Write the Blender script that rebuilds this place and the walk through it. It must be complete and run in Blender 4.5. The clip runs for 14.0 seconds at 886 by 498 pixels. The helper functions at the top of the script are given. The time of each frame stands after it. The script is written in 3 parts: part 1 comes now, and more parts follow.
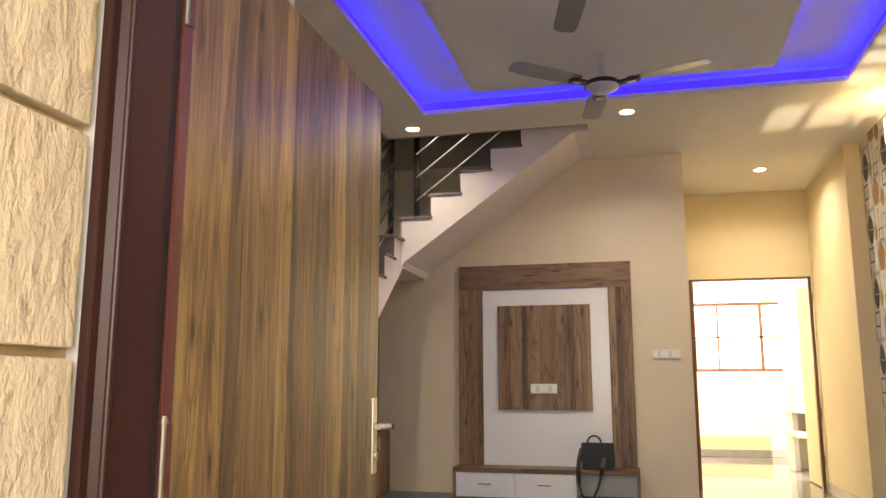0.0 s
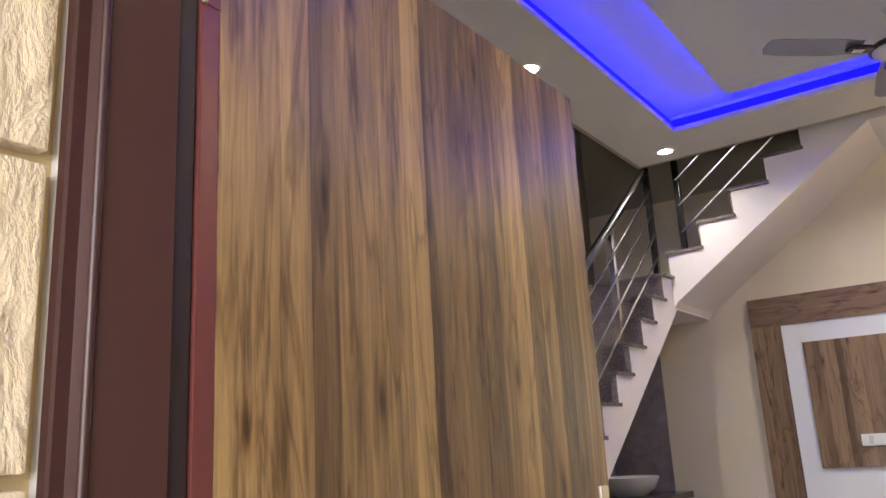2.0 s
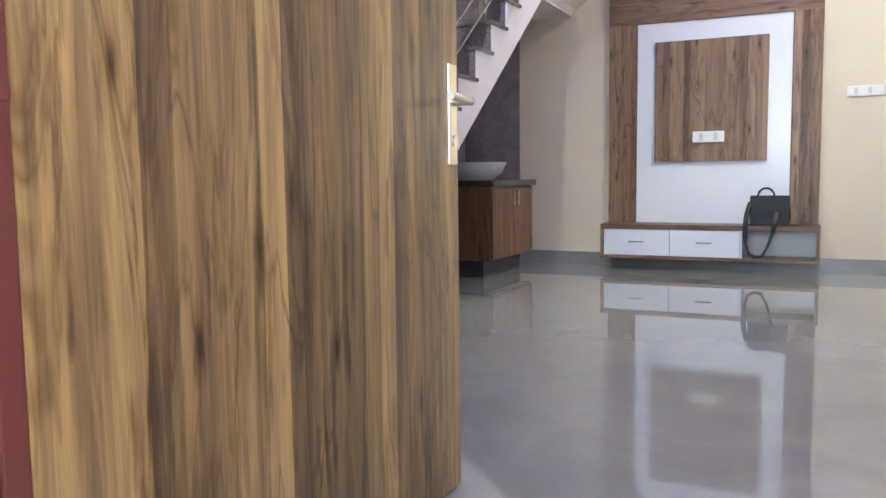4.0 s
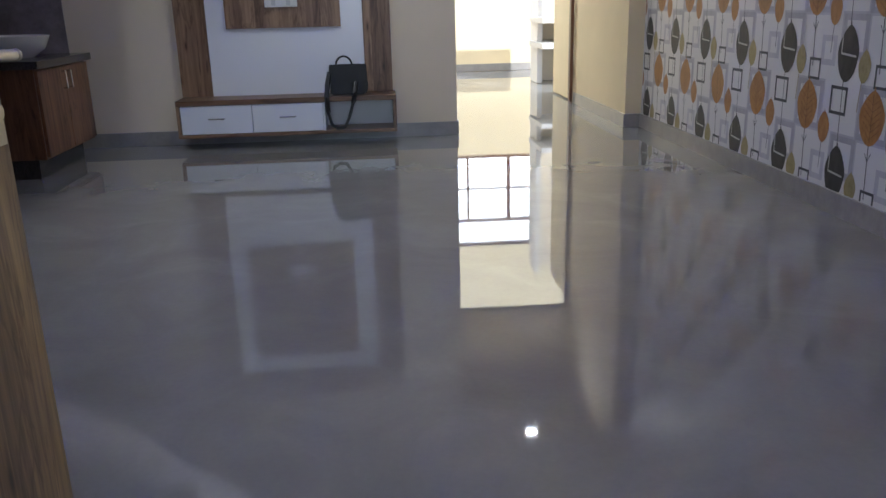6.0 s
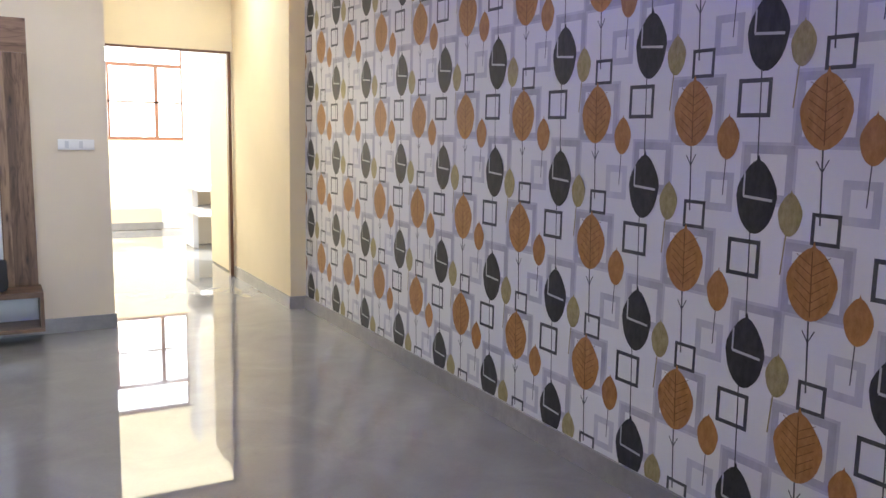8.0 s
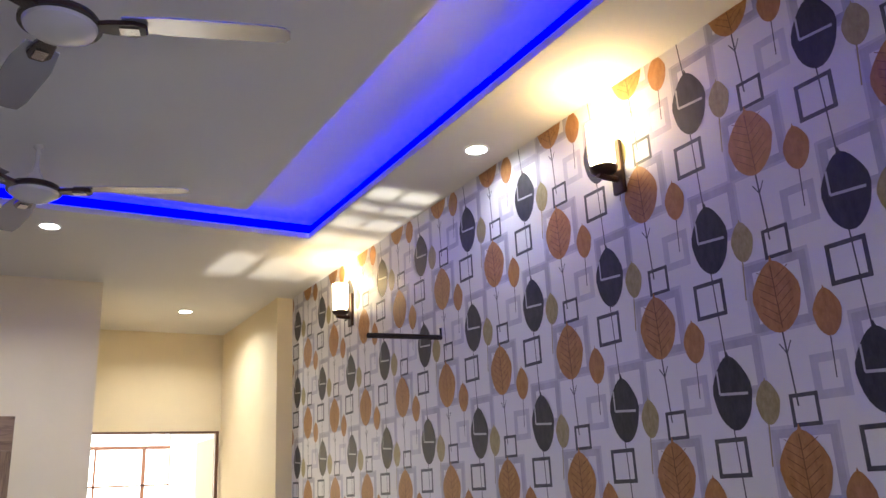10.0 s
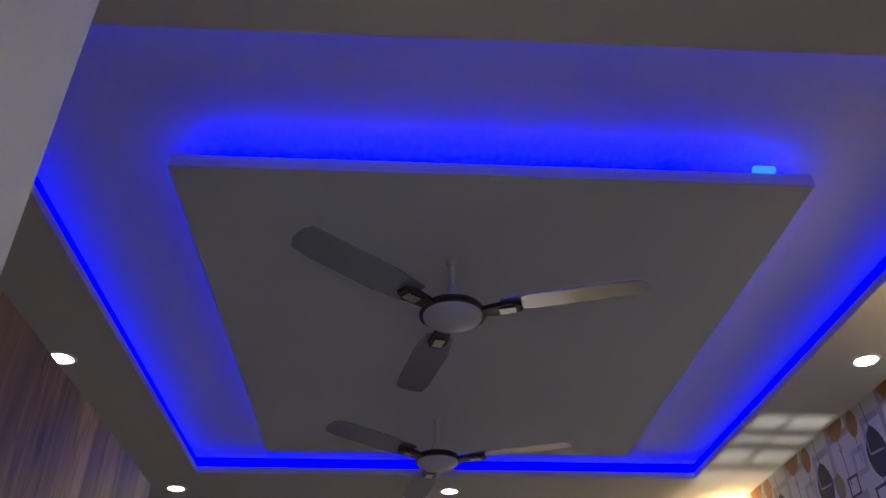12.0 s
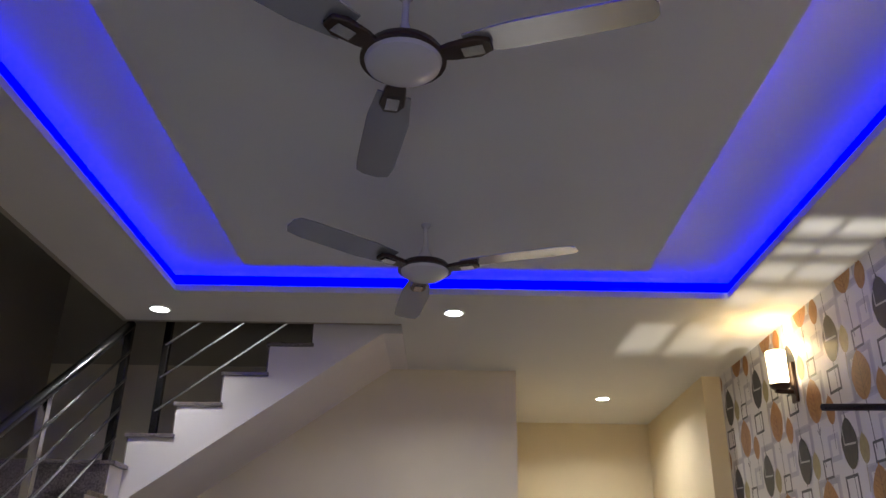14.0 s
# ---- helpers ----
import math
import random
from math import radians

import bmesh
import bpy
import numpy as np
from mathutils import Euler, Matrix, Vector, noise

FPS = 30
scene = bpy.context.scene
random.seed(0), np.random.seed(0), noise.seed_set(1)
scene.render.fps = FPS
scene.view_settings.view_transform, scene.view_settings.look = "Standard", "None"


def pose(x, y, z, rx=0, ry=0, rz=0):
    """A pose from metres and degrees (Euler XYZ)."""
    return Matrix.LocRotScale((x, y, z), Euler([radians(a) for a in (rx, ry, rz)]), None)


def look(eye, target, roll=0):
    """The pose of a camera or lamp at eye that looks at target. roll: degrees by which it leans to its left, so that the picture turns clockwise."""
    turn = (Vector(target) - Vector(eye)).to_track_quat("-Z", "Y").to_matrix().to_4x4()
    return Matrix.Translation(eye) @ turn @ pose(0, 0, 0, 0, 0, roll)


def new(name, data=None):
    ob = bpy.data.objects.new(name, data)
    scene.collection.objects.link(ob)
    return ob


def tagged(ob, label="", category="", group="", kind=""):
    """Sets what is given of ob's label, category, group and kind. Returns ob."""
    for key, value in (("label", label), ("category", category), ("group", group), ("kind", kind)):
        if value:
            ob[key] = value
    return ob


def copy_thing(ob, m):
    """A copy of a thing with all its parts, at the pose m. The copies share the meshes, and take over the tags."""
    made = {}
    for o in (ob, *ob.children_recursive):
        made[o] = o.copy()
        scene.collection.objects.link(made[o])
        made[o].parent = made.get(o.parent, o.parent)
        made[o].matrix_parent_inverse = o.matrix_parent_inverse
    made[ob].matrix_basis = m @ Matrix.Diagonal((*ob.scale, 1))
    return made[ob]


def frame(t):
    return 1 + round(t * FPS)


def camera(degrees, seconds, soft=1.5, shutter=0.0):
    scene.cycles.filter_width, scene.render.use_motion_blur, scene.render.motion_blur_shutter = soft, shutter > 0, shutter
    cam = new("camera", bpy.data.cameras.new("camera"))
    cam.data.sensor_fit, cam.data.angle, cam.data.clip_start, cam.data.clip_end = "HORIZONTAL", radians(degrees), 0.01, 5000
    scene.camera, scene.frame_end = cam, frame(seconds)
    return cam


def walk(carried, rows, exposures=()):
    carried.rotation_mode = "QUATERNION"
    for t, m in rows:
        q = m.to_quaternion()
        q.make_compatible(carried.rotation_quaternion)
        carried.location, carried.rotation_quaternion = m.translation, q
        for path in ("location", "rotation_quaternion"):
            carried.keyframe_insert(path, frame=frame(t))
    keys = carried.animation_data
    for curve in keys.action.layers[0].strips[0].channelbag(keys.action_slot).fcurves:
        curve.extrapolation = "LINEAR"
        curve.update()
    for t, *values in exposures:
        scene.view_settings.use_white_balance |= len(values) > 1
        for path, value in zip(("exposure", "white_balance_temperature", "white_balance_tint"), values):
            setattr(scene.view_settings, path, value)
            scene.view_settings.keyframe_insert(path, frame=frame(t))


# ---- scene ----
cam = camera(57.7, 14.0)
PATH = [
    (0, (1.202, 0.481, 1.0), (0.731, 2.395, 1.338), 0.0),
    (0.5, (1.168, 0.738, 1.034), (0.584, 2.606, 1.448), -1.9),
    (1, (1.173, 0.951, 1.074), (0.315, 2.692, 1.56), -2.7),
    (1.5, (1.198, 1.066, 1.069), (0.132, 2.683, 1.567), -3.0),
    (2, (1.205, 1.091, 1.056), (0.106, 2.688, 1.547), -3.2),
    (2.5, (1.195, 1.114, 1.024), (0.109, 2.736, 1.459), -1.6),
    (3, (1.181, 1.151, 0.917), (0.127, 2.836, 1.145), 0.5),
    (3.5, (1.183, 1.151, 0.814), (0.206, 2.896, 0.804), 0.1),
    (4, (1.168, 1.176, 0.725), (0.313, 2.975, 0.542), -0.7),
    (4.2, (1.153, 1.185, 0.687), (0.4, 3.024, 0.457), -0.9),
    (6.3, (0.921, 1.582, 1.011), (1.241, 3.464, 0.414), -0.9),
    (6.5, (0.868, 1.628, 1.057), (1.310, 3.490, 0.478), -0.45),
    (7, (0.869, 1.687, 1.196), (1.574, 3.480, 0.663), 1.35),
    (7.5, (0.849, 1.624, 1.321), (1.749, 3.360, 0.905), 1.7),
    (7.7, (0.875, 1.605, 1.372), (1.823, 3.326, 0.999), 1.1),
    (9.8, (0.892, 1.534, 1.432), (1.886, 3.197, 1.927), -1.9),
    (10, (0.918, 1.529, 1.467), (1.883, 3.183, 2.043), -2.9),
    (10.5, (0.885, 1.480, 1.451), (1.752, 3.072, 2.294), -5.4),
    (11, (0.828, 1.431, 1.439), (1.479, 3.004, 2.489), -6.5),
    (11.5, (0.84, 1.435, 1.448), (1.136, 3.058, 2.579), -3.0),
    (12, (0.838, 1.442, 1.463), (0.938, 3.093, 2.588), -0.4),
    (12.5, (0.852, 1.536, 1.45), (0.909, 3.236, 2.502), 0.7),
    (13, (0.904, 1.797, 1.444), (0.963, 3.53, 2.441), 1.3),
    (13.5, (0.998, 1.93, 1.513), (1.051, 3.682, 2.475), 0.8),
    (14, (1.139, 2.084, 1.507), (1.12, 3.911, 2.319), 1.1),
]
EXPOSURES = [(0.0, 1.15, 8300, 8), (1.0, 1.05, 6900, 8), (2.0, 1.5, 6600, 8), (3.0, 1.75, 6100, 3), (4.2, 2.0, 5700, 3), (6.3, 0.45, 5300, 6), (7.0, 1.05, 5400, 6), (7.7, 1.35, 5600, 6), (9.8, 1.2, 6000, 8), (10.5, 0.35, 5900, 10), (11.2, -0.35, 5900, 10), (12.5, -0.25, 5900, 10), (13.2, 0.0, 6000, 8), (14.0, 0.4, 6000, 8)]
DAY_FRONT, FILL_BACK = 14.0, 270.0
LED_POWER, SHADE_POWER = 3.0, 9.0
PATCH_WATTS = 2800.0
DOWN_WATTS, SCONCE_WATTS = 6.0, 2.8
ROD = ((2.553, 5.107, 2.22), (3.03, 5.2, 2.25))
def glide(rows):
    return [(t, look(eye, target, roll)) for t, eye, target, roll in rows]


walk(cam, glide(PATH), EXPOSURES)

# ---- world, sun, lamps ----
world = bpy.data.worlds.new("sky")
scene.world = world
world.use_nodes = True
wn = world.node_tree
sky = wn.nodes.new("ShaderNodeTexSky")
sky.sky_type = "NISHITA"
sky.sun_disc = False
sky.sun_elevation = radians(49)
sky.sun_rotation = radians(149)
wn.nodes["Background"].inputs["Strength"].default_value = 0.12
wn.links.new(sky.outputs["Color"], wn.nodes["Background"].inputs["Color"])

sun_data = bpy.data.lights.new("sun", "SUN")
sun_data.energy, sun_data.angle, sun_data.color = 5.0, radians(0.5), (1.0, 0.93, 0.82)
sun = new("sun", sun_data)
sun.matrix_world = look((4.5, -7.5, 10.0), (0, 0, 0))


def area_lamp(name, m, sx, sy, watts, color, shape="RECTANGLE", spread=180):
    d = bpy.data.lights.new(name, "AREA")
    d.shape, d.size, d.size_y, d.energy, d.color, d.spread = shape, sx, sy, watts, color, radians(spread)
    ob = new(name, d)
    ob.matrix_world = m
    return ob


# sky light coming in at the front doorway
area_lamp("front_door_daylight", look((1.0, 0.25, 1.45), (1.1, 3.0, 1.35)), 1.3, 1.0, DAY_FRONT, (0.93, 0.95, 1.0))
# spot lamp added in the porch for reflected-sun patches, cut by unseen bars
d = bpy.data.lights.new("ceiling_patch_spot", "SPOT")
d.energy, d.color, d.spot_size, d.spot_blend, d.shadow_soft_size = PATCH_WATTS, (1.0, 0.93, 0.8), radians(16), 0.1, 0.02
new("ceiling_patch_spot", d).matrix_world = look((2.75, -1.2, 0.35), (2.7, 6.0, 3.0))
# fill lamp added above the back room to burn it out to white
area_lamp("back_room_fill", pose(2.3, 11.4, 4.4), 5.0, 3.4, FILL_BACK, (1.0, 0.96, 0.88))

# ---- materials ----


def material(name, color, rough=0.5, metal=0.0):
    m = bpy.data.materials.new(name)
    m.use_nodes = True
    b = m.node_tree.nodes["Principled BSDF"]
    b.inputs["Base Color"].default_value = (*color, 1)
    b.inputs["Roughness"].default_value = rough
    b.inputs["Metallic"].default_value = metal
    return m


def node(m, kind, **values):
    n = m.node_tree.nodes.new(kind)
    for k, v in values.items():
        n.inputs[k.replace("_", " ")].default_value = v
    return n


def link(m, a, b):
    m.node_tree.links.new(a, b)


def bsdf(m):
    return m.node_tree.nodes["Principled BSDF"]


def coords(m, scale=(1, 1, 1), offset=(0, 0, 0)):
    tc = m.node_tree.nodes.new("ShaderNodeTexCoord")
    mp = node(m, "ShaderNodeMapping", Scale=scale, Location=offset)
    link(m, tc.outputs["Object"], mp.inputs["Vector"])
    return mp.outputs["Vector"]


def ramp(m, fac, stops):
    r = m.node_tree.nodes.new("ShaderNodeValToRGB")
    e = r.color_ramp.elements
    while len(e) < len(stops):
        e.new(0.5)
    for el, (p, c) in zip(e, stops):
        el.position, el.color = p, (*c, 1)
    link(m, fac, r.inputs["Fac"])
    return r.outputs["Color"]


def bump(m, height, strength=0.2, distance=0.01):
    n = node(m, "ShaderNodeBump", Strength=strength, Distance=distance)
    link(m, height, n.inputs["Height"])
    link(m, n.outputs["Normal"], bsdf(m).inputs["Normal"])


def mixed(m, a, b, fac, kind="MIX"):
    n = m.node_tree.nodes.new("ShaderNodeMixRGB")
    n.blend_type = kind
    for socket, v in (("Color1", a), ("Color2", b), ("Fac", fac)):
        if isinstance(v, (tuple, float, int)):
            n.inputs[socket].default_value = (*v, 1) if isinstance(v, tuple) else v
        else:
            link(m, v, n.inputs[socket])
    return n.outputs["Color"]


def painted(name, color, rough=0.75, vary=0.06, relief=0.12):
    """Wall paint: roller grain and broad, faint unevenness."""
    m = material(name, color, rough)
    fine = node(m, "ShaderNodeTexNoise", Scale=220.0, Detail=3.0)
    broad = node(m, "ShaderNodeTexNoise", Scale=1.3, Detail=4.0)
    link(m, coords(m), fine.inputs["Vector"])
    link(m, coords(m), broad.inputs["Vector"])
    lo = tuple(c * (1 - vary) for c in color)
    hi = tuple(min(1, c * (1 + vary)) for c in color)
    link(m, ramp(m, broad.outputs["Fac"], [(0.3, lo), (0.7, hi)]), bsdf(m).inputs["Base Color"])
    bump(m, fine.outputs["Fac"], relief, 0.002)
    return m


def laminate(name, dark, mid, light, along="z", strip=0.062, rough=0.32, across="y"):
    """Wood-grain laminate in staves of uneven tone, with streaks and knots along the grain."""
    m = material(name, mid, rough)
    tc = m.node_tree.nodes.new("ShaderNodeTexCoord")
    sep = m.node_tree.nodes.new("ShaderNodeSeparateXYZ")
    link(m, tc.outputs["Object"], sep.inputs["Vector"])
    stretch = {"x": 1.0, "y": 1.0, "z": 1.0}
    stretch[along] = 0.06
    warp = node(m, "ShaderNodeTexNoise", Scale=2.2, Detail=2.0)
    link(m, coords(m, tuple(0.35 if k == along else 1.0 for k in "xyz")), warp.inputs["Vector"])
    # stave index, its edges wandering a little with the grain
    wob = node(m, "ShaderNodeMath")
    wob.operation = "MULTIPLY_ADD"
    link(m, warp.outputs["Fac"], wob.inputs[0])
    wob.inputs[1].default_value = 0.3
    sc = node(m, "ShaderNodeMath")
    sc.operation = "DIVIDE"
    link(m, sep.outputs[across.upper()], sc.inputs[0])
    sc.inputs[1].default_value = strip
    link(m, sc.outputs[0], wob.inputs[2])
    fl = node(m, "ShaderNodeMath")
    fl.operation = "FLOOR"
    link(m, wob.outputs[0], fl.inputs[0])
    wn_ = m.node_tree.nodes.new("ShaderNodeTexWhiteNoise")
    wn_.noise_dimensions = "1D"
    link(m, fl.outputs[0], wn_.inputs["W"])
    streak = node(m, "ShaderNodeTexNoise", Scale=30.0, Detail=8.0, Roughness=0.68, Distortion=0.5)
    link(m, coords(m, tuple(stretch[k] for k in "xyz")), streak.inputs["Vector"])
    fine = node(m, "ShaderNodeTexNoise", Scale=160.0, Detail=3.0)
    link(m, coords(m, tuple(0.03 if k == along else 1.0 for k in "xyz")), fine.inputs["Vector"])
    add = node(m, "ShaderNodeMath")
    add.operation = "MULTIPLY_ADD"
    link(m, wn_.outputs["Value"], add.inputs[0])
    add.inputs[1].default_value = 0.62
    st = node(m, "ShaderNodeMath")
    st.operation = "MULTIPLY_ADD"
    link(m, streak.outputs["Fac"], st.inputs[0])
    st.inputs[1].default_value = 1.5
    st.inputs[2].default_value = -0.55
    link(m, st.outputs[0], add.inputs[2])
    col = ramp(m, add.outputs[0], [(0.1, dark), (0.45, mid), (0.85, light)])
    knot = m.node_tree.nodes.new("ShaderNodeTexVoronoi")
    knot.inputs["Scale"].default_value = 5.0
    knot.voronoi_dimensions = "2D"
    flat = m.node_tree.nodes.new("ShaderNodeCombineXYZ")
    for axis, socket, k in ((across, "X", 1.1), (along, "Y", 0.3)):
        mul = node(m, "ShaderNodeMath")
        mul.operation = "MULTIPLY"
        link(m, sep.outputs[axis.upper()], mul.inputs[0])
        mul.inputs[1].default_value = k
        link(m, mul.outputs[0], flat.inputs[socket])
    link(m, flat.outputs[0], knot.inputs["Vector"])
    kr = ramp(m, knot.outputs["Distance"], [(0.015, (0.12, 0.08, 0.06)), (0.06, (0.75, 0.7, 0.66)), (0.11, (1, 1, 1))])
    col = mixed(m, col, kr, 0.9, "MULTIPLY")
    # thin wandering veins and short dark flecks along the grain
    vein = node(m, "ShaderNodeTexNoise", Scale=9.0, Detail=4.0, Roughness=0.6, Distortion=0.9)
    link(m, coords(m, tuple(0.13 if k == along else 1.0 for k in "xyz")), vein.inputs["Vector"])
    vr = ramp(m, vein.outputs["Fac"], [(0.47, (1, 1, 1)), (0.5, (0.5, 0.44, 0.4)), (0.53, (1, 1, 1))])
    fleck = node(m, "ShaderNodeTexNoise", Scale=34.0, Detail=2.0)
    link(m, coords(m, tuple(0.11 if k == along else 1.0 for k in "xyz"), (3.1, 1.7, 0.4)), fleck.inputs["Vector"])
    flr = ramp(m, fleck.outputs["Fac"], [(0.62, (1, 1, 1)), (0.72, (0.42, 0.36, 0.33))])
    col = mixed(m, mixed(m, col, vr, 0.8, "MULTIPLY"), flr, 0.85, "MULTIPLY")
    fr = ramp(m, fine.outputs["Fac"], [(0.3, (0.82, 0.8, 0.78)), (0.7, (1.05, 1.05, 1.05))])
    col = mixed(m, col, fr, 0.7, "MULTIPLY")
    link(m, col, bsdf(m).inputs["Base Color"])
    bump(m, fine.outputs["Fac"], 0.06, 0.001)
    return m


CREAM = painted("cream_paint", (0.69, 0.6, 0.46))
YELLOW = painted("yellow_cream_paint", (0.7, 0.59, 0.39))
WHITE_WALL = painted("white_paint", (0.72, 0.69, 0.67))
CEILING = painted("ceiling_paint", (0.68, 0.65, 0.6), 0.8, 0.02, 0.05)
PANEL_WHITE = painted("ceiling_panel_paint", (0.62, 0.63, 0.68), 0.7, 0.02, 0.03)
STAIR_WHITE = painted("stair_side_paint", (0.76, 0.7, 0.68))
# about half the cream paint: the stairwell's shade is put into the colour
STAIRWELL_SHADE = painted("stairwell_shade_paint", (0.34, 0.3, 0.23))
LEAF_WOOD = laminate("door_laminate", (0.06, 0.036, 0.021), (0.205, 0.126, 0.058), (0.43, 0.28, 0.115), "z", 0.058)
TV_WOOD = laminate("walnut_laminate_upright", (0.1, 0.055, 0.03), (0.2, 0.12, 0.07), (0.31, 0.2, 0.12), "z", 0.05, 0.4, "x")
TV_WOOD_FLAT = laminate("walnut_laminate_level", (0.1, 0.055, 0.03), (0.19, 0.11, 0.065), (0.27, 0.17, 0.105), "x", 0.2, 0.4, "z")
VANITY_WOOD = laminate("vanity_laminate", (0.09, 0.04, 0.02), (0.19, 0.09, 0.045), (0.26, 0.14, 0.07), "z", 0.08, 0.4, "y")
GLOSS_WHITE = material("gloss_white_board", (0.74, 0.75, 0.79), 0.22)
FRAME_RED = painted("maroon_enamel", (0.036, 0.0125, 0.011), 0.38, 0.15, 0.05)
# frame maroon raised about threefold: daylight on the door edge put into colour
EDGE_LIT_RED = painted("lit_maroon_enamel", (0.12, 0.034, 0.03), 0.32, 0.12, 0.05)
REBATE_BLACK = material("dark_rebate", (0.02, 0.01, 0.01), 0.6)
STEEL = material("polished_steel", (0.62, 0.62, 0.63), 0.16, 1.0)
BRUSHED = material("satin_nickel", (0.6, 0.55, 0.47), 0.3, 1.0)
DARK_METAL = material("dark_steel_tube", (0.06, 0.055, 0.055), 0.25, 0.9)
BRONZE = material("dark_bronze", (0.07, 0.04, 0.028), 0.35, 0.7)
FAN_WHITE = material("fan_white_enamel", (0.52, 0.52, 0.56), 0.2)
FAN_BLADE = material("fan_silver_enamel", (0.33, 0.34, 0.4), 0.22, 0.55)
FAN_BROWN = material("fan_brown_plastic", (0.035, 0.02, 0.017), 0.25)
PLASTIC = material("white_plastic", (0.78, 0.77, 0.74), 0.35)
PLASTIC_GREY = material("grey_plastic", (0.58, 0.58, 0.57), 0.4)
BLACK_LEATHER = material("black_leather", (0.012, 0.012, 0.013), 0.45)
CERAMIC = material("ceramic", (0.75, 0.73, 0.7), 0.1)
WINDOW_WOOD = painted("dark_window_wood", (0.12, 0.05, 0.025), 0.4, 0.2)
GRAIN = node(BLACK_LEATHER, "ShaderNodeTexNoise", Scale=300.0)
bump(BLACK_LEATHER, GRAIN.outputs["Fac"], 0.3, 0.002)


def granite(name, dark, light, scale, rough):
    m = material(name, dark, rough)
    n = node(m, "ShaderNodeTexNoise", Scale=scale, Detail=8.0, Roughness=0.75)
    b = node(m, "ShaderNodeTexNoise", Scale=scale / 9, Detail=3.0)
    link(m, coords(m), n.inputs["Vector"])
    link(m, coords(m), b.inputs["Vector"])
    c = ramp(m, n.outputs["Fac"], [(0.35, dark), (0.68, light)])
    link(m, mixed(m, c, ramp(m, b.outputs["Fac"], [(0.35, (0.7, 0.7, 0.7)), (0.7, (1.1, 1.05, 1.05))]), 0.8, "MULTIPLY"),
         bsdf(m).inputs["Base Color"])
    return m


GRANITE = granite("grey_granite", (0.06, 0.048, 0.05), (0.3, 0.26, 0.26), 90.0, 0.22)
COUNTER_STONE = granite("black_granite", (0.015, 0.013, 0.013), (0.09, 0.08, 0.08), 120.0, 0.15)
SPLASH_STONE = granite("grey_marble_tile", (0.2, 0.17, 0.19), (0.36, 0.32, 0.34), 6.0, 0.3)
SKIRTING = granite("grey_skirting_tile", (0.27, 0.26, 0.26), (0.36, 0.345, 0.335), 9.0, 0.28)

FLOOR = material("polished_vitrified_tile", (0.46, 0.43, 0.4), 0.07)
cloud = node(FLOOR, "ShaderNodeTexNoise", Scale=2.6, Detail=8.0, Roughness=0.6, Distortion=0.8)
speck = node(FLOOR, "ShaderNodeTexNoise", Scale=60.0, Detail=3.0)
link(FLOOR, coords(FLOOR), cloud.inputs["Vector"])
link(FLOOR, coords(FLOOR), speck.inputs["Vector"])
base = ramp(FLOOR, cloud.outputs["Fac"], [(0.3, (0.185, 0.176, 0.167)), (0.55, (0.212, 0.202, 0.191)), (0.75, (0.245, 0.233, 0.22))])
link(FLOOR, mixed(FLOOR, base, ramp(FLOOR, speck.outputs["Fac"], [(0.35, (0.9, 0.9, 0.9)), (0.65, (1.04, 1.04, 1.04))]), 0.25, "MULTIPLY"),
     bsdf(FLOOR).inputs["Base Color"])
bsdf(FLOOR).inputs["IOR"].default_value = 1.65
smear = node(FLOOR, "ShaderNodeTexNoise", Scale=3.0, Detail=5.0)
link(FLOOR, coords(FLOOR), smear.inputs["Vector"])
link(FLOOR, ramp(FLOOR, smear.outputs["Fac"], [(0.35, (0.015,) * 3), (0.75, (0.04,) * 3)]), bsdf(FLOOR).inputs["Roughness"])
wave = node(FLOOR, "ShaderNodeTexNoise", Scale=1.7, Detail=1.0)
link(FLOOR, coords(FLOOR), wave.inputs["Vector"])
bump(FLOOR, wave.outputs["Fac"], 0.02, 0.01)

STONE = material("textured_stone_cladding", (0.5, 0.4, 0.27), 0.85)
rough_a = node(STONE, "ShaderNodeTexNoise", Scale=20.0, Detail=9.0, Roughness=0.6, Distortion=0.25)
rough_b = node(STONE, "ShaderNodeTexNoise", Scale=3.0, Detail=3.0)
link(STONE, coords(STONE, (1, 1, 0.55)), rough_a.inputs["Vector"])
link(STONE, coords(STONE), rough_b.inputs["Vector"])
link(STONE, ramp(STONE, rough_b.outputs["Fac"], [(0.3, (0.6, 0.48, 0.33)), (0.7, (0.72, 0.6, 0.43))]), bsdf(STONE).inputs["Base Color"])
bump(STONE, rough_a.outputs["Fac"], 1.0, 0.03)
MORTAR = painted("joint_plaster", (0.55, 0.42, 0.24), 0.9, 0.1, 0.4)
PAVING = painted("porch_cement", (0.4, 0.38, 0.35), 0.8, 0.12, 0.4)
EARTH = painted("dusty_ground", (0.32, 0.26, 0.19), 0.95, 0.2, 0.5)
PAPER = painted("wallpaper_white", (0.71, 0.695, 0.7), 0.42, 0.02, 0.06)


def glow(name, color, strength):
    m = material(name, color, 0.5)
    bsdf(m).inputs["Emission Color"].default_value = (*color, 1)
    bsdf(m).inputs["Emission Strength"].default_value = strength
    return m


BLUE_LED = glow("blue_led_strip", (0.0, 0.0, 1.0), LED_POWER)
PANEL_LED = glow("blue_led_tape", (0.0, 0.0, 1.0), LED_POWER * 4)
DRIVER_GLOW = glow("driver_led", (0.04, 0.22, 1.0), 1.8)
LAMP_FACE = glow("downlight_diffuser", (1.0, 0.97, 0.92), 25.0)
BACKDROP_GLOW = glow("backdrop_glow", (1.0, 0.97, 0.92), 3.5)
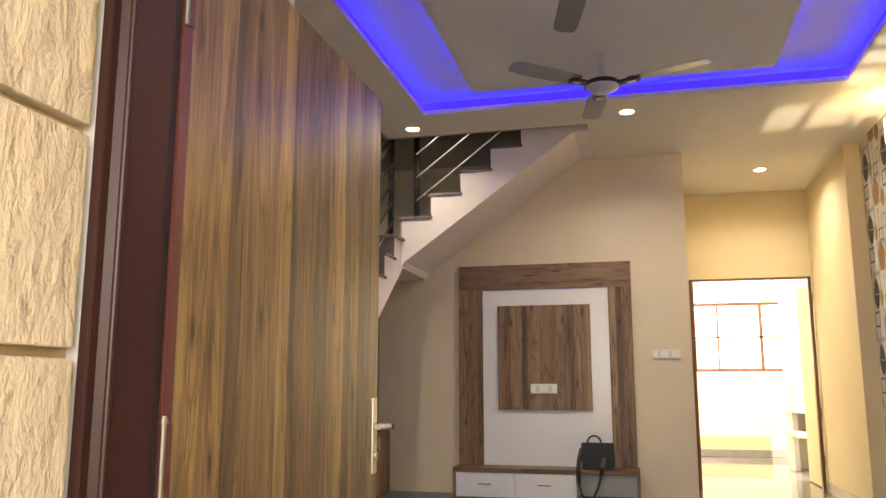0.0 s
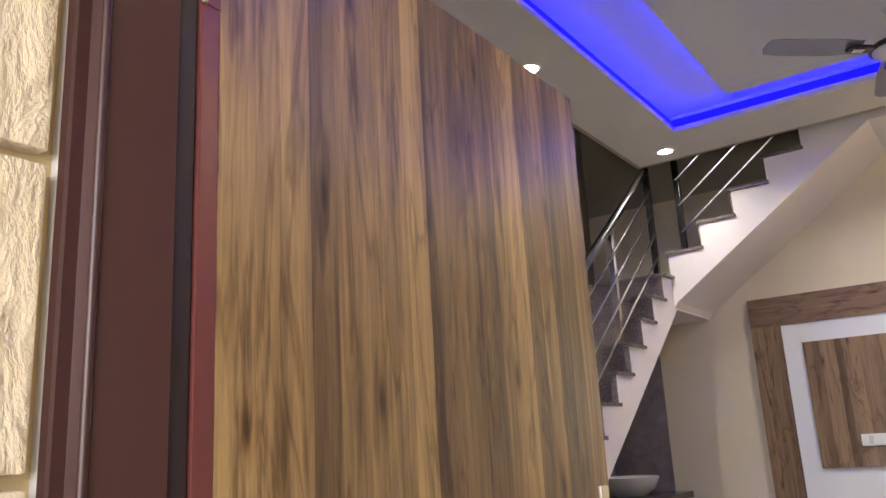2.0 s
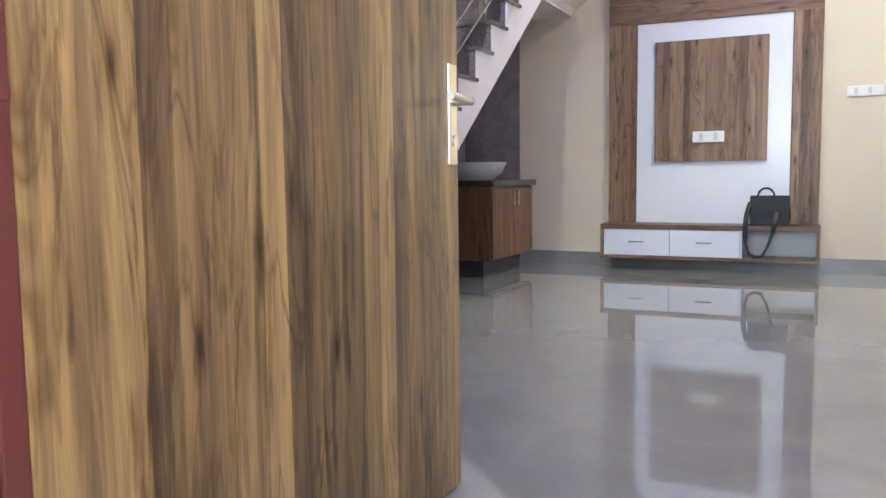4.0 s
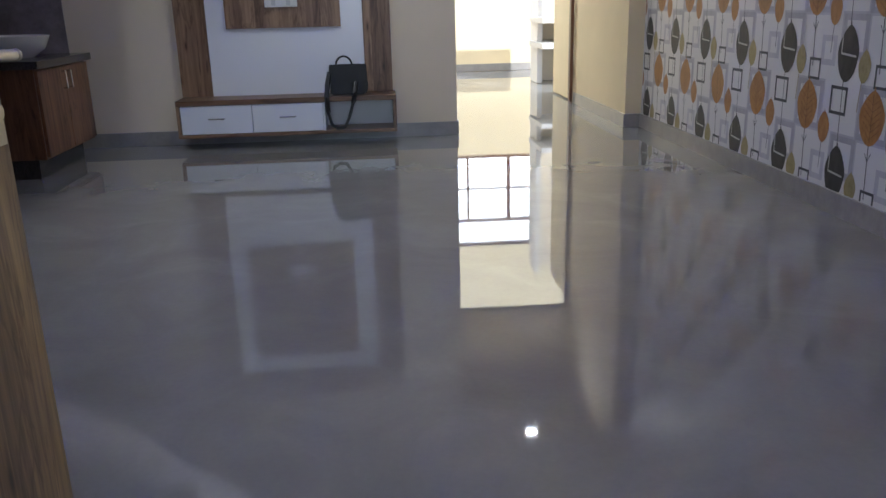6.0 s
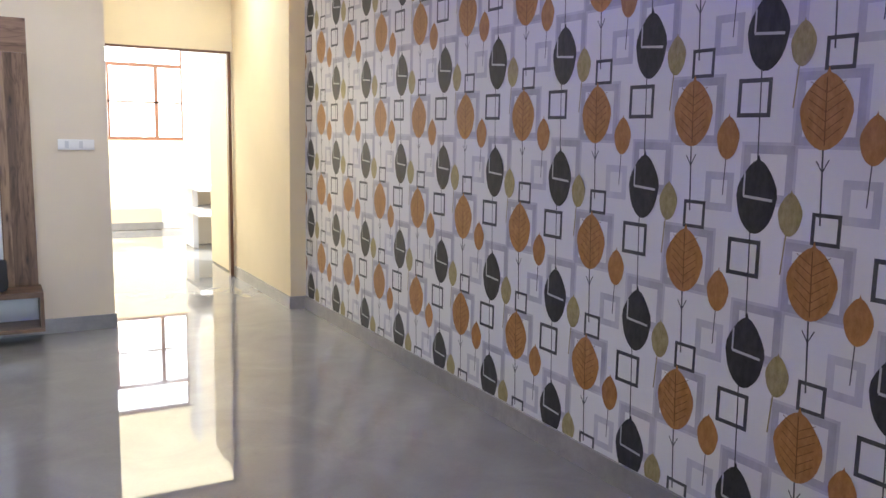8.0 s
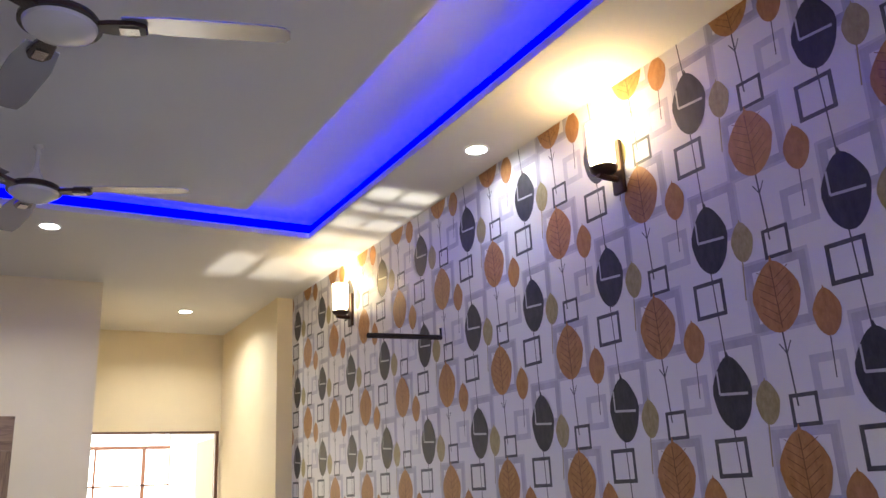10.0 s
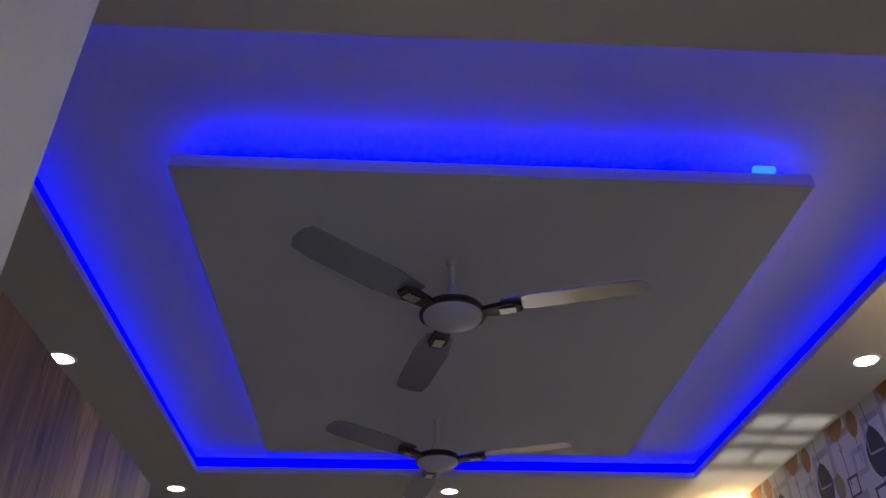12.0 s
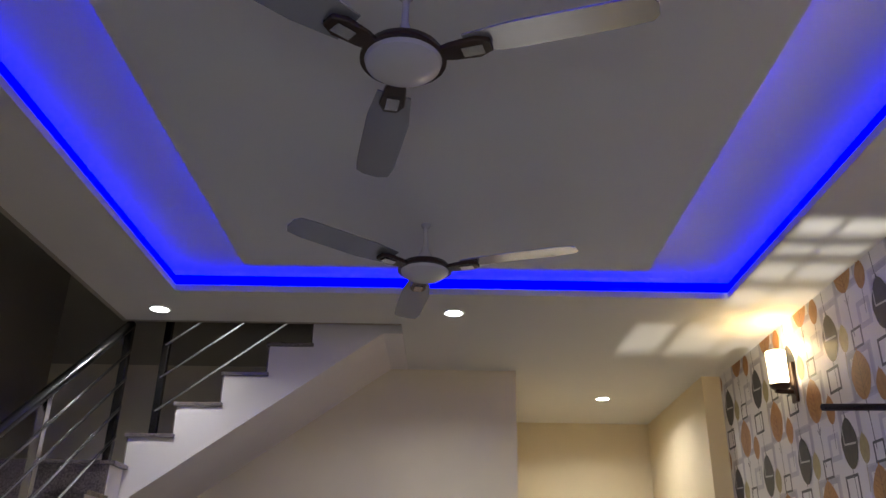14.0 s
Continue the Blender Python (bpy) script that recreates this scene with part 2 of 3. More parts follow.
SHADE_GLASS = glow("lit_frosted_shade", (1.0, 0.78, 0.42), SHADE_POWER)

# ---- mesh helpers ----


def box(bm, x0, y0, z0, x1, y1, z1, bevel=0.0):
    m = Matrix.Translation(((x0 + x1) / 2, (y0 + y1) / 2, (z0 + z1) / 2)) @ Matrix.Diagonal((x1 - x0, y1 - y0, z1 - z0, 1))
    vs = bmesh.ops.create_cube(bm, size=1, matrix=m)["verts"]
    if bevel:
        es = {e for v in vs for e in v.link_edges}
        bmesh.ops.bevel(bm, geom=list(es), offset=bevel, segments=2, affect="EDGES", profile=0.7)
    return bm


def boxed(*a, **k):
    return box(bmesh.new(), *a, **k)


def prism(points, axis, lo, hi):
    """A plain outline of (a, b) pairs, pushed out along an axis from lo to hi."""
    bm = bmesh.new()
    put = {"x": lambda a, b, c: (c, a, b), "y": lambda a, b, c: (a, c, b), "z": lambda a, b, c: (a, b, c)}[axis]
    f = bm.faces.new([bm.verts.new(put(a, b, lo)) for a, b in points])
    ext = bmesh.ops.extrude_face_region(bm, geom=[f])
    moved = [v for v in ext["geom"] if isinstance(v, bmesh.types.BMVert)]
    bmesh.ops.translate(bm, verts=moved, vec=Vector(put(0, 0, hi - lo)))
    bmesh.ops.recalc_face_normals(bm, faces=bm.faces)
    return bm


def tube(bm, a, b, r, sides=12, r2=None):
    a, b = Vector(a), Vector(b)
    m = Matrix.Translation((a + b) / 2) @ (b - a).to_track_quat("Z", "Y").to_matrix().to_4x4()
    bmesh.ops.create_cone(bm, cap_ends=True, segments=sides, radius1=r, radius2=r if r2 is None else r2, depth=(b - a).length, matrix=m)
    return bm


def bent(points, r, sides=10):
    bm = bmesh.new()
    for a, b in zip(points, points[1:]):
        tube(bm, a, b, r, sides)
    for p in points[1:-1]:
        bmesh.ops.create_uvsphere(bm, u_segments=sides, v_segments=6, radius=r, matrix=Matrix.Translation(p))
    return bm


def turned(profile, sides=32, at=(0, 0, 0)):
    """A surface of revolution round z from (radius, height) pairs."""
    bm = bmesh.new()
    rings = []
    for r, z in profile:
        if r <= 0:
            rings.append([bm.verts.new((at[0], at[1], at[2] + z))])
        else:
            rings.append([bm.verts.new((at[0] + r * math.cos(2 * math.pi * i / sides), at[1] + r * math.sin(2 * math.pi * i / sides), at[2] + z))
                          for i in range(sides)])
    for p, q in zip(rings, rings[1:]):
        for i in range(sides):
            j = (i + 1) % sides
            vs = [p[i % len(p)], p[j % len(p)], q[j % len(q)], q[i % len(q)]]
            vs = list(dict.fromkeys(vs))
            if len(vs) > 2:
                bm.faces.new(vs)
    bmesh.ops.recalc_face_normals(bm, faces=bm.faces)
    return bm


def mesh_object(name, bm, mat, smooth=False):
    me = bpy.data.meshes.new(name)
    bm.to_mesh(me)
    bm.free()
    me.materials.append(mat)
    if smooth:
        for p in me.polygons:
            p.use_smooth = True
        me.set_sharp_from_angle(angle=radians(35))
    return new(name, me)


def part(name, bm, mat, parent, label="", smooth=False):
    ob = mesh_object(name, bm, mat, smooth)
    ob.parent = parent
    ob.matrix_parent_inverse = parent.matrix_world.inverted()
    if label:
        tagged(ob, label)
    return ob


def thing(name, at, label, category, group=""):
    ob = new(name)
    ob.location = at
    ob.empty_display_size = 0.1
    bpy.context.view_layer.update()
    return tagged(ob, label, category, group)


def setting(name, bm, mat, label="", category=""):
    return tagged(mesh_object(name, bm, mat), label, category, kind="structure")

# ---- the large structure ----
CZ = 3.0          # ceiling border height
WX = 3.02         # papered wall
TVY = 7.5         # television wall
LX = -1.62        # stair side wall
BY = 9.18         # back door wall

setting("ground", boxed(-400, -400, -0.62, 400, 400, -0.42), EARTH, "dusty open ground around the house", "ground")
setting("porch_floor", boxed(-3.5, -3.2, -0.42, 5.2, 1.56, -0.2), PAVING, "grey cement porch floor below the doorway", "floor")
setting("floor", boxed(LX - 0.2, 1.56, -0.42, 5.2, BY + 0.12, 0.0), FLOOR, "glossy cream vitrified tile floor with reflections", "floor")
setting("floor_back_room", boxed(-0.4, BY + 0.12, -0.42, 5.2, 13.4, -0.004), FLOOR, "sunlit cream tile floor of the back room", "floor")

# walls round the hall
setting("wall_papered", boxed(WX, 1.76, 0, WX + 0.2, TVY + 0.06, CZ - 0.0005), PAPER, "wall covered in white wallpaper with leaf and square print", "wall")
setting("wall_passage_right", boxed(2.895, TVY + 0.06, 0, WX + 0.2, BY, CZ), YELLOW, "cream painted passage wall", "wall")
setting("wall_television", boxed(LX, TVY, 0, 1.6, TVY + 0.2, CZ), CREAM, "cream painted wall behind the television panel", "wall")
setting("wall_stair_back_upper", boxed(LX, TVY, CZ, 1.6, TVY + 0.2, 5.8), STAIRWELL_SHADE)
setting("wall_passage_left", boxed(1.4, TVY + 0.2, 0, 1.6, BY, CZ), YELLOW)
setting("wall_stair_side", boxed(LX - 0.2, 2.26, 0, LX, TVY + 0.2, 5.8), STAIRWELL_SHADE, "wall beside the staircase, its shade put into the paint", "wall")
setting("wall_behind_door", boxed(LX - 0.2, 1.76, 0, 0.372, 2.26, CZ), WHITE_WALL, "white wall that the open front door stands against", "wall")
bm = boxed(LX - 0.2, 1.56, 0, 0.36, 1.76, CZ + 0.129)
# the gap from x 2.54 to 2.87 lets the added spot lamp through
box(bm, 1.66, 1.56, 0, 2.54, 1.76, CZ + 0.129)
box(bm, 2.87, 1.56, 0, WX + 0.2, 1.76, CZ + 0.129)
box(bm, 2.54, 1.56, 0, 2.87, 1.76, 1.24)
box(bm, 2.54, 1.56, 1.6, 2.87, 1.76, CZ + 0.129)
box(bm, 0.36, 1.56, 2.02, 1.66, 1.76, CZ + 0.129)
setting("wall_front", bm, WHITE_WALL, "front wall with the entrance opening", "wall")
bm = boxed(1.6, BY, 0, 1.7, BY + 0.12, CZ)
box(bm, 2.9, BY, 0, WX + 0.2, BY + 0.12, CZ)
box(bm, 1.7, BY, 2.1, 2.9, BY + 0.12, CZ)
setting("wall_back_door", bm, YELLOW, "yellow cream wall with the back doorway", "wall")

# back room, its ceiling cut short to let sun and the fill lamp in
bm = boxed(-0.4, 13.2, 0, 1.95, 13.4, 4.6)
box(bm, 3.3, 13.2, 0, 5.2, 13.4, 4.6)
box(bm, 1.95, 13.2, 0, 3.3, 13.4, 1.22)
box(bm, 1.95, 13.2, 2.62, 3.3, 13.4, 4.6)
setting("wall_back_room_far", bm, YELLOW, "sunlit yellow wall with a window", "wall")
setting("wall_back_room_left", boxed(-0.4, BY + 0.12, 0, -0.2, 13.2, CZ), YELLOW)
setting("wall_back_room_right", boxed(5.0, BY + 0.12, 0, 5.2, 13.2, CZ), YELLOW)
setting("ceiling_back_room", boxed(-0.4, BY + 0.12, CZ, 5.2, 9.6, CZ + 0.15), CEILING)

# ceiling: a border with a stair opening and a recess, a raised ceiling over it
CX0, CX1, CY0, CY1 = -0.305, 2.59, 2.78, 6.03
SX, SY = -0.74, 6.52


def ceiling_border():
    bm = bmesh.new()
    t = 0.035
    box(bm, SX, 1.76, CZ, CX0, SY, CZ + t)
    box(bm, CX1, 1.76, CZ, WX, TVY - 0.0005, CZ + t)
    box(bm, CX0, 1.76, CZ, CX1, CY0, CZ + t)
    box(bm, CX0, CY1, CZ, CX1, SY, CZ + t)
    box(bm, 0.86, SY, CZ, CX1, TVY, CZ + t)
    box(bm, 1.4, TVY, CZ, WX + 0.2, BY + 0.12, CZ + t)
    box(bm, LX, 1.76, CZ, SX, 3.9, CZ + t)
    return bm


setting("ceiling_border", ceiling_border(), CEILING, "off-white plaster ceiling border with downlights", "ceiling")
RZ = CZ + 0.13
CW = 0.05
bm = boxed(SX, 1.56, RZ, WX + 0.2, SY, RZ + 0.12)
box(bm, 0.9, SY, RZ, WX + 0.2, BY + 0.12, RZ + 0.12)
box(bm, LX - 0.2, 1.56, RZ, SX, 3.7, RZ + 0.12)
setting("ceiling_recess", bm, PANEL_WHITE, "raised ceiling washed blue by hidden strips", "ceiling")
bm = boxed(CX0 - CW - 0.02, CY0 - CW - 0.02, CZ + 0.035, CX0 - CW, CY1 + CW + 0.02, RZ)
box(bm, CX1 + CW, CY0 - CW - 0.02, CZ + 0.035, CX1 + CW + 0.02, CY1 + CW + 0.02, RZ)
box(bm, CX0 - CW, CY0 - CW - 0.02, CZ + 0.035, CX1 + CW, CY0 - CW, RZ)
box(bm, CX0 - CW, CY1 + CW, CZ + 0.035, CX1 + CW, CY1 + CW + 0.02, RZ)
setting("ceiling_recess_sides", bm, PANEL_WHITE)
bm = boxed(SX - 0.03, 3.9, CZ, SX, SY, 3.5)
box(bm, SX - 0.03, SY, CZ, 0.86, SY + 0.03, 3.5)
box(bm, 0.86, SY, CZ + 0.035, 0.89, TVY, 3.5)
setting("trim_stair_opening", bm, STAIRWELL_SHADE, "edge round the stair opening, its shade put into the paint", "trim")
setting("ceiling_stairwell", boxed(LX - 0.2, 2.8, 5.8, 1.6, TVY + 0.2, 5.95), STAIRWELL_SHADE)
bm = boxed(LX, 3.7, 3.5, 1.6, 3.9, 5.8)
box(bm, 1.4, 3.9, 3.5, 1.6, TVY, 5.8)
setting("wall_stairwell_upper", bm, STAIRWELL_SHADE)

# the hung centre panel
PX0, PX1, PY0, PY1 = 0.14, 2.095, 3.3, 5.67
panel = thing("ceiling_panel", (1.1, 4.5, CZ), "flat grey-white gypsum panel hung under the lit recess", "ceiling panel")
part("board", boxed(PX0, PY0, CZ, PX1, PY1, CZ + 0.045, bevel=0.003), PANEL_WHITE, panel)
part("hanger", boxed(0.55, 3.7, CZ + 0.045, 1.7, 5.3, RZ), PANEL_WHITE, panel)
led = thing("led_strip", (1.1, 4.5, CZ + 0.05), "glowing blue LED strip hidden in the ceiling recess", "LED strip")
e = 0.035
for a in ((CX0 - e, CY0 - e, CX0 - e + 0.014, CY1 + e), (CX1 + e - 0.014, CY0 - e, CX1 + e, CY1 + e),
          (CX0 - e + 0.015, CY0 - e, CX1 + e - 0.015, CY0 - e + 0.014), (CX0 - e + 0.015, CY1 + e - 0.014, CX1 + e - 0.015, CY1 + e)):
    part("strip", boxed(a[0], a[1], CZ + 0.036, a[2], a[3], CZ + 0.095), BLUE_LED, led)
for a in ((PX0 + 0.015, PY0 + 0.06, PX0 + 0.023, PY1 - 0.06), (PX1 - 0.023, PY0 + 0.06, PX1 - 0.015, PY1 - 0.06),
          (PX0 + 0.08, PY0 + 0.012, PX1 - 0.08, PY0 + 0.06)):
    part("strip", boxed(a[0], a[1], CZ + 0.046, a[2], a[3], CZ + 0.056), PANEL_LED, led)
drv = thing("led_driver", (1.95, 3.3, CZ + 0.05), "small glowing blue driver at the panel edge", "LED driver")
part("body", boxed(1.91, 3.288, CZ + 0.046, 1.98, 3.31, CZ + 0.066, bevel=0.006), DRIVER_GLOW, drv)

# skirting tiles
SK = 0.1
bm = boxed(LX, TVY - 0.012, 0, 1.6, TVY, SK)
box(bm, 1.6, TVY, 0, 1.612, BY, SK)
box(bm, 1.612, BY - 0.012, 0, 1.7, BY, SK)
box(bm, 2.883, TVY + 0.06, 0, 2.895, BY, SK)
box(bm, 2.883, TVY + 0.048, 0, WX, TVY + 0.06, SK)
box(bm, WX - 0.014, 1.76, 0, WX, TVY + 0.048, SK)
setting("baseboard", bm, SKIRTING, "grey tile skirting along the walls", "skirting")
setting("baseboard_back_room", boxed(-0.2, 13.188, 0, 5.0, 13.2, SK), SKIRTING, "grey tile skirting along the sunlit back wall", "skirting")
setting("door_sill", boxed(0.36, 1.5, -0.2, 1.66, 1.56, 0.0), GRANITE, "granite sill under the front door", "sill")

# outside: stone faced pier beside the door
pier = setting("wall_porch_pier", boxed(-1.4, -0.6, -0.2, 0.335, 1.56, 3.4), MORTAR, "porch pier faced with rough cream stone blocks", "wall")
setting("ceiling_porch", boxed(-3.5, -1.0, 3.4, 5.2, 1.76, 3.6), CEILING)
setting("wall_porch_right", boxed(3.2, -0.6, -0.2, 3.4, 1.56, 3.4), MORTAR)
random.seed(4)
joints = [-0.2 + 0.352 * k - 0.158 for k in range(12)]
for row, (z0, z1) in enumerate(zip(joints, joints[1:])):
    z0 = max(z0, -0.2)
    for y0, y1 in ((-0.6, 0.25 + 0.3 * (row % 2)), (0.25 + 0.3 * (row % 2), 1.545)):
        bm = boxed(0.335, y0 + 0.006, z0 + 0.008, 0.362 + random.uniform(0, 0.006), y1 - 0.004, min(z1, 3.4) - 0.008, bevel=0.006)
        part("stone", bm, STONE, pier)

# ---- wallpaper print ----
PITCH_Y, PITCH_Z, COL0, ROW0 = 0.512, 0.514, 4.359, 0.182


def inks():
    def ink(name, a, b, scale, rough=0.45):
        m = material(name, a, rough)
        n = node(m, "ShaderNodeTexNoise", Scale=scale, Detail=6.0, Roughness=0.7)
        link(m, coords(m, (1, 1, 0.5)), n.inputs["Vector"])
        link(m, ramp(m, n.outputs["Fac"], [(0.3, a), (0.72, b)]), bsdf(m).inputs["Base Color"])
        return m
    return {"black": ink("print_black", (0.012, 0.012, 0.014), (0.045, 0.043, 0.046), 40), "orange": ink("print_orange", (0.29, 0.125, 0.028), (0.46, 0.23, 0.075), 45),
            "olive": ink("print_olive", (0.24, 0.19, 0.07), (0.4, 0.34, 0.17), 60), "dark": ink("print_dark_grey", (0.04, 0.04, 0.045), (0.1, 0.1, 0.105), 30),
            "grey": ink("print_grey", (0.33, 0.32, 0.37), (0.52, 0.5, 0.56), 9), "pale": ink("print_pale_grey", (0.44, 0.43, 0.48), (0.6, 0.58, 0.63), 9),
            "vein": ink("print_vein", (0.14, 0.055, 0.012), (0.2, 0.08, 0.02), 30), "line": ink("print_light_line", (0.42, 0.42, 0.43), (0.5, 0.5, 0.5), 10)}


def leaf_outline(w, h, n=26, tip=1.0):
    """Round-bodied leaf with a drawn-out point at the top, as (right, up) pairs round its middle."""
    pts = []
    for i in range(n):
        a = 2 * math.pi * (i + 0.5) / n + math.pi / 2
        up, r = math.sin(a), math.cos(a)
        width = (1 - 0.34 * max(up, 0) ** 1.8) * (1 - 0.12 * max(-up, 0))
        wob = 1 + 0.015 * math.sin(7 * a)
        pts.append((r * w / 2 * width * wob, up * h / 2 * 0.95))
    pts.append((0.0, h / 2 * 1.1))
    return pts


def wallpaper_print():
    mats = inks()
    host = bpy.data.objects["wall_papered"]
    verts = {k: [] for k in mats}
    faces = {k: [] for k in mats}

    def put(kind, outline, s, z, lift, single=""):
        at = len(verts[kind])
        ok = []
        for a, b in outline:
            y = s_to_y(s + a)
            ok.append((WX - lift, min(max(y, 1.77), TVY + 0.045), min(max(z + b, SK + 0.002), CZ - 0.001)))
        zs = [p[2] for p in ok]
        ys = [p[1] for p in ok]
        if max(zs) - min(zs) < 0.002 or max(ys) - min(ys) < 0.0008:
            return
        if single and max(zs) - min(zs) > 0.05 and max(ys) - min(ys) > 0.03:
            me = bpy.data.meshes.new(single)
            me.from_pydata(ok, [], [tuple(range(len(ok)))])
            me.materials.append(mats[kind])
            new(single, me).parent = host
            return
        verts[kind] += ok
        faces[kind].append(tuple(range(at, at + len(outline))))

    def s_to_y(s):
        return -s

    def bar(kind, s0, z0, s1, z1, w, lift):
        d = Vector((s1 - s0, z1 - z0))
        n = Vector((-d.y, d.x)).normalized() * w / 2
        put(kind, [(n.x, n.y), (d.x + n.x, d.y + n.y), (d.x - n.x, d.y - n.y), (-n.x, -n.y)], s0, z0, lift)

    def ring(kind, s0, z0, s1, z1, w, lift):
        bar(kind, s0, z1 - w / 2, s1, z1 - w / 2, w, lift)
        bar(kind, s0, z0 + w / 2, s1, z0 + w / 2, w, lift)
        bar(kind, s0 + w / 2, z0 + w, s0 + w / 2, z1 - w, w, lift)
        bar(kind, s1 - w / 2, z0 + w, s1 - w / 2, z1 - w, w, lift)

    for c in range(-7, 6):
        for r in range(-1, 7):
            s, z = -COL0 + c * PITCH_Y, ROW0 + r * PITCH_Z
            # dark leaf, its square, stem and side leaf
            ring("grey", s - 0.06, z - 0.015, s + 0.13, z + 0.165, 0.027, 0.0012)
            ring("pale", s - 0.07, z - 0.025, s + 0.14, z + 0.175, 0.012, 0.0011)
            bar("dark", s - 0.004, z + 0.1, s - 0.018, z + 0.5, 0.005, 0.0014)
            put("black", leaf_outline(0.158, 0.25), s, z, 0.0018, "dark_leaf")
            bar("line", s - 0.05, z + 0.075, s - 0.05, z + 0.0, 0.007, 0.0022)
            bar("line", s - 0.05, z + 0.0, s + 0.062, z - 0.008, 0.009, 0.0024)
            bar("olive", s + 0.122, z - 0.09, s + 0.11, z - 0.235, 0.005, 0.0014)
            put("olive", leaf_outline(0.088, 0.142), s + 0.13, z - 0.045, 0.0018)
            ring("dark", s - 0.1, z + 0.252, s + 0.03, z + 0.375, 0.014, 0.0016)
            # orange leaf, its squares, stem and small leaf
            o, q = s + PITCH_Y * 0.435, z + PITCH_Z * 0.52
            ring("grey", o - 0.1, q - 0.1, o + 0.125, q + 0.118, 0.026, 0.0012)
            ring("pale", o - 0.11, q - 0.11, o + 0.135, q + 0.128, 0.012, 0.0011)
            bar("dark", o, q - 0.1, o + 0.012, q - 0.335, 0.006, 0.0014)
            bar("dark", o + 0.004, q - 0.178, o + 0.024, q - 0.14, 0.004, 0.0014)
            bar("dark", o + 0.004, q - 0.178, o - 0.018, q - 0.145, 0.004, 0.0014)
            put("orange", leaf_outline(0.176, 0.238), o, q, 0.0018, "orange_leaf")
            bar("vein", o + 0.004, q - 0.1, o - 0.004, q + 0.1, 0.004, 0.0022)
            for k in range(-2, 4):
                for side in (-1, 1):
                    bar("vein", o, q - 0.03 + k * 0.028, o + side * 0.058, q + 0.01 + k * 0.026, 0.0022, 0.0021)
            bar("dark", o + 0.157, q - 0.13, o + 0.152, q - 0.27, 0.004, 0.0014)
            put("orange", leaf_outline(0.094, 0.148), o + 0.16, q - 0.082, 0.0019)
            ring("dark", o - 0.016, q - 0.395, o + 0.082, q - 0.298, 0.012, 0.0016)
            ring("pale", o + 0.075, q - 0.325, o + 0.195, q - 0.195, 0.026, 0.0012)
    for k, m in mats.items():
        me = bpy.data.meshes.new("print_" + k)
        me.from_pydata(verts[k], [], faces[k])
        me.materials.append(m)
        ob = new("wallpaper_print", me)
        ob.parent = host
        tagged(ob, "printed leaves and squares on the wallpaper", kind="stuff")


wallpaper_print()

# ---- front door ----
frame_ob = tagged(new("door_frame"), "maroon enamelled steel front door frame", "door frame", kind="structure")
for s in (1, -1):
    cx = 1.011

    def mirrored(pts):
        return [(cx + s * (x - cx), y) for x, y in pts]
    j = part("jamb", prism(mirrored([(0.362, 1.553), (0.377, 1.553), (0.379, 1.557), (0.381, 1.572), (0.398, 1.577), (0.421, 1.668), (0.362, 1.668)]), "z", 0, 1.96), FRAME_RED, frame_ob)
    a = mirrored([(0.4, 1.58)])[0]
    part("bead", tube(bmesh.new(), (a[0], a[1], 0), (a[0], a[1], 1.958), 0.0055, 14), FRAME_RED, j, smooth=True)
part("head", boxed(0.362, 1.553, 1.9605, 1.66, 1.668, 2.02), FRAME_RED, frame_ob)
# near-black strip filling the gap between jamb and door leaf
part("rebate", boxed(0.364, 1.6685, 0.0, 0.412, 1.7, 1.95), REBATE_BLACK, frame_ob)
part("lining", boxed(0.362, 1.7005, 0.0, 0.376, 1.76, 1.96), FRAME_RED, frame_ob)

door = thing("front_door", (0.38, 1.71, 0.008), "open wood-grain laminated front door with nickel lever handle", "door")
part("leaf", boxed(0.38, 1.736, 0.008, 0.411, 2.838, 1.91), LEAF_WOOD, door)
for y0, y1 in ((1.736, 2.0637), (2.0653, 2.838)):
    part("face_board", boxed(0.4112, y0, 0.008, 0.415, y1, 1.91, bevel=0.0012), LEAF_WOOD, door)
part("edge_strip", boxed(0.381, 1.704, 0.008, 0.4165, 1.7355, 1.91, bevel=0.003), EDGE_LIT_RED, door, "maroon steel edge strip")
part("edge_strip", boxed(0.382, 2.8385, 0.008, 0.4145, 2.845, 1.91), LEAF_WOOD, door)
for z in (0.22, 0.872, 1.72):
    hinge = part("hinge", tube(bmesh.new(), (0.419, 1.706, z - 0.068), (0.419, 1.706, z + 0.068), 0.005), BRUSHED, door)
    part("hinge_leaf", boxed(0.4167, 1.709, z - 0.066, 0.4187, 1.734, z + 0.066), EDGE_LIT_RED, hinge, "painted hinge leaf")
    part("finial", tube(bmesh.new(), (0.419, 1.706, z + 0.068), (0.419, 1.706, z + 0.08), 0.008, 12, 0.004), BRUSHED, hinge)
part("handle_plate", boxed(0.415, 2.787, 0.748, 0.422, 2.827, 0.967, bevel=0.003), BRUSHED, door, "satin nickel handle plate")
bm = tube(bmesh.new(), (0.422, 2.808, 0.885), (0.468, 2.808, 0.885), 0.009)
tube(bm, (0.463, 2.815, 0.885), (0.463, 2.705, 0.888), 0.0085)
bmesh.ops.create_uvsphere(bm, u_segments=10, v_segments=8, radius=0.0098, matrix=Matrix.Translation((0.464, 2.809, 0.885)))
part("lever", bm, BRUSHED, door, smooth=True)
part("key_cylinder", tube(bmesh.new(), (0.422, 2.808, 0.8), (0.428, 2.808, 0.8), 0.012), BRUSHED, door)
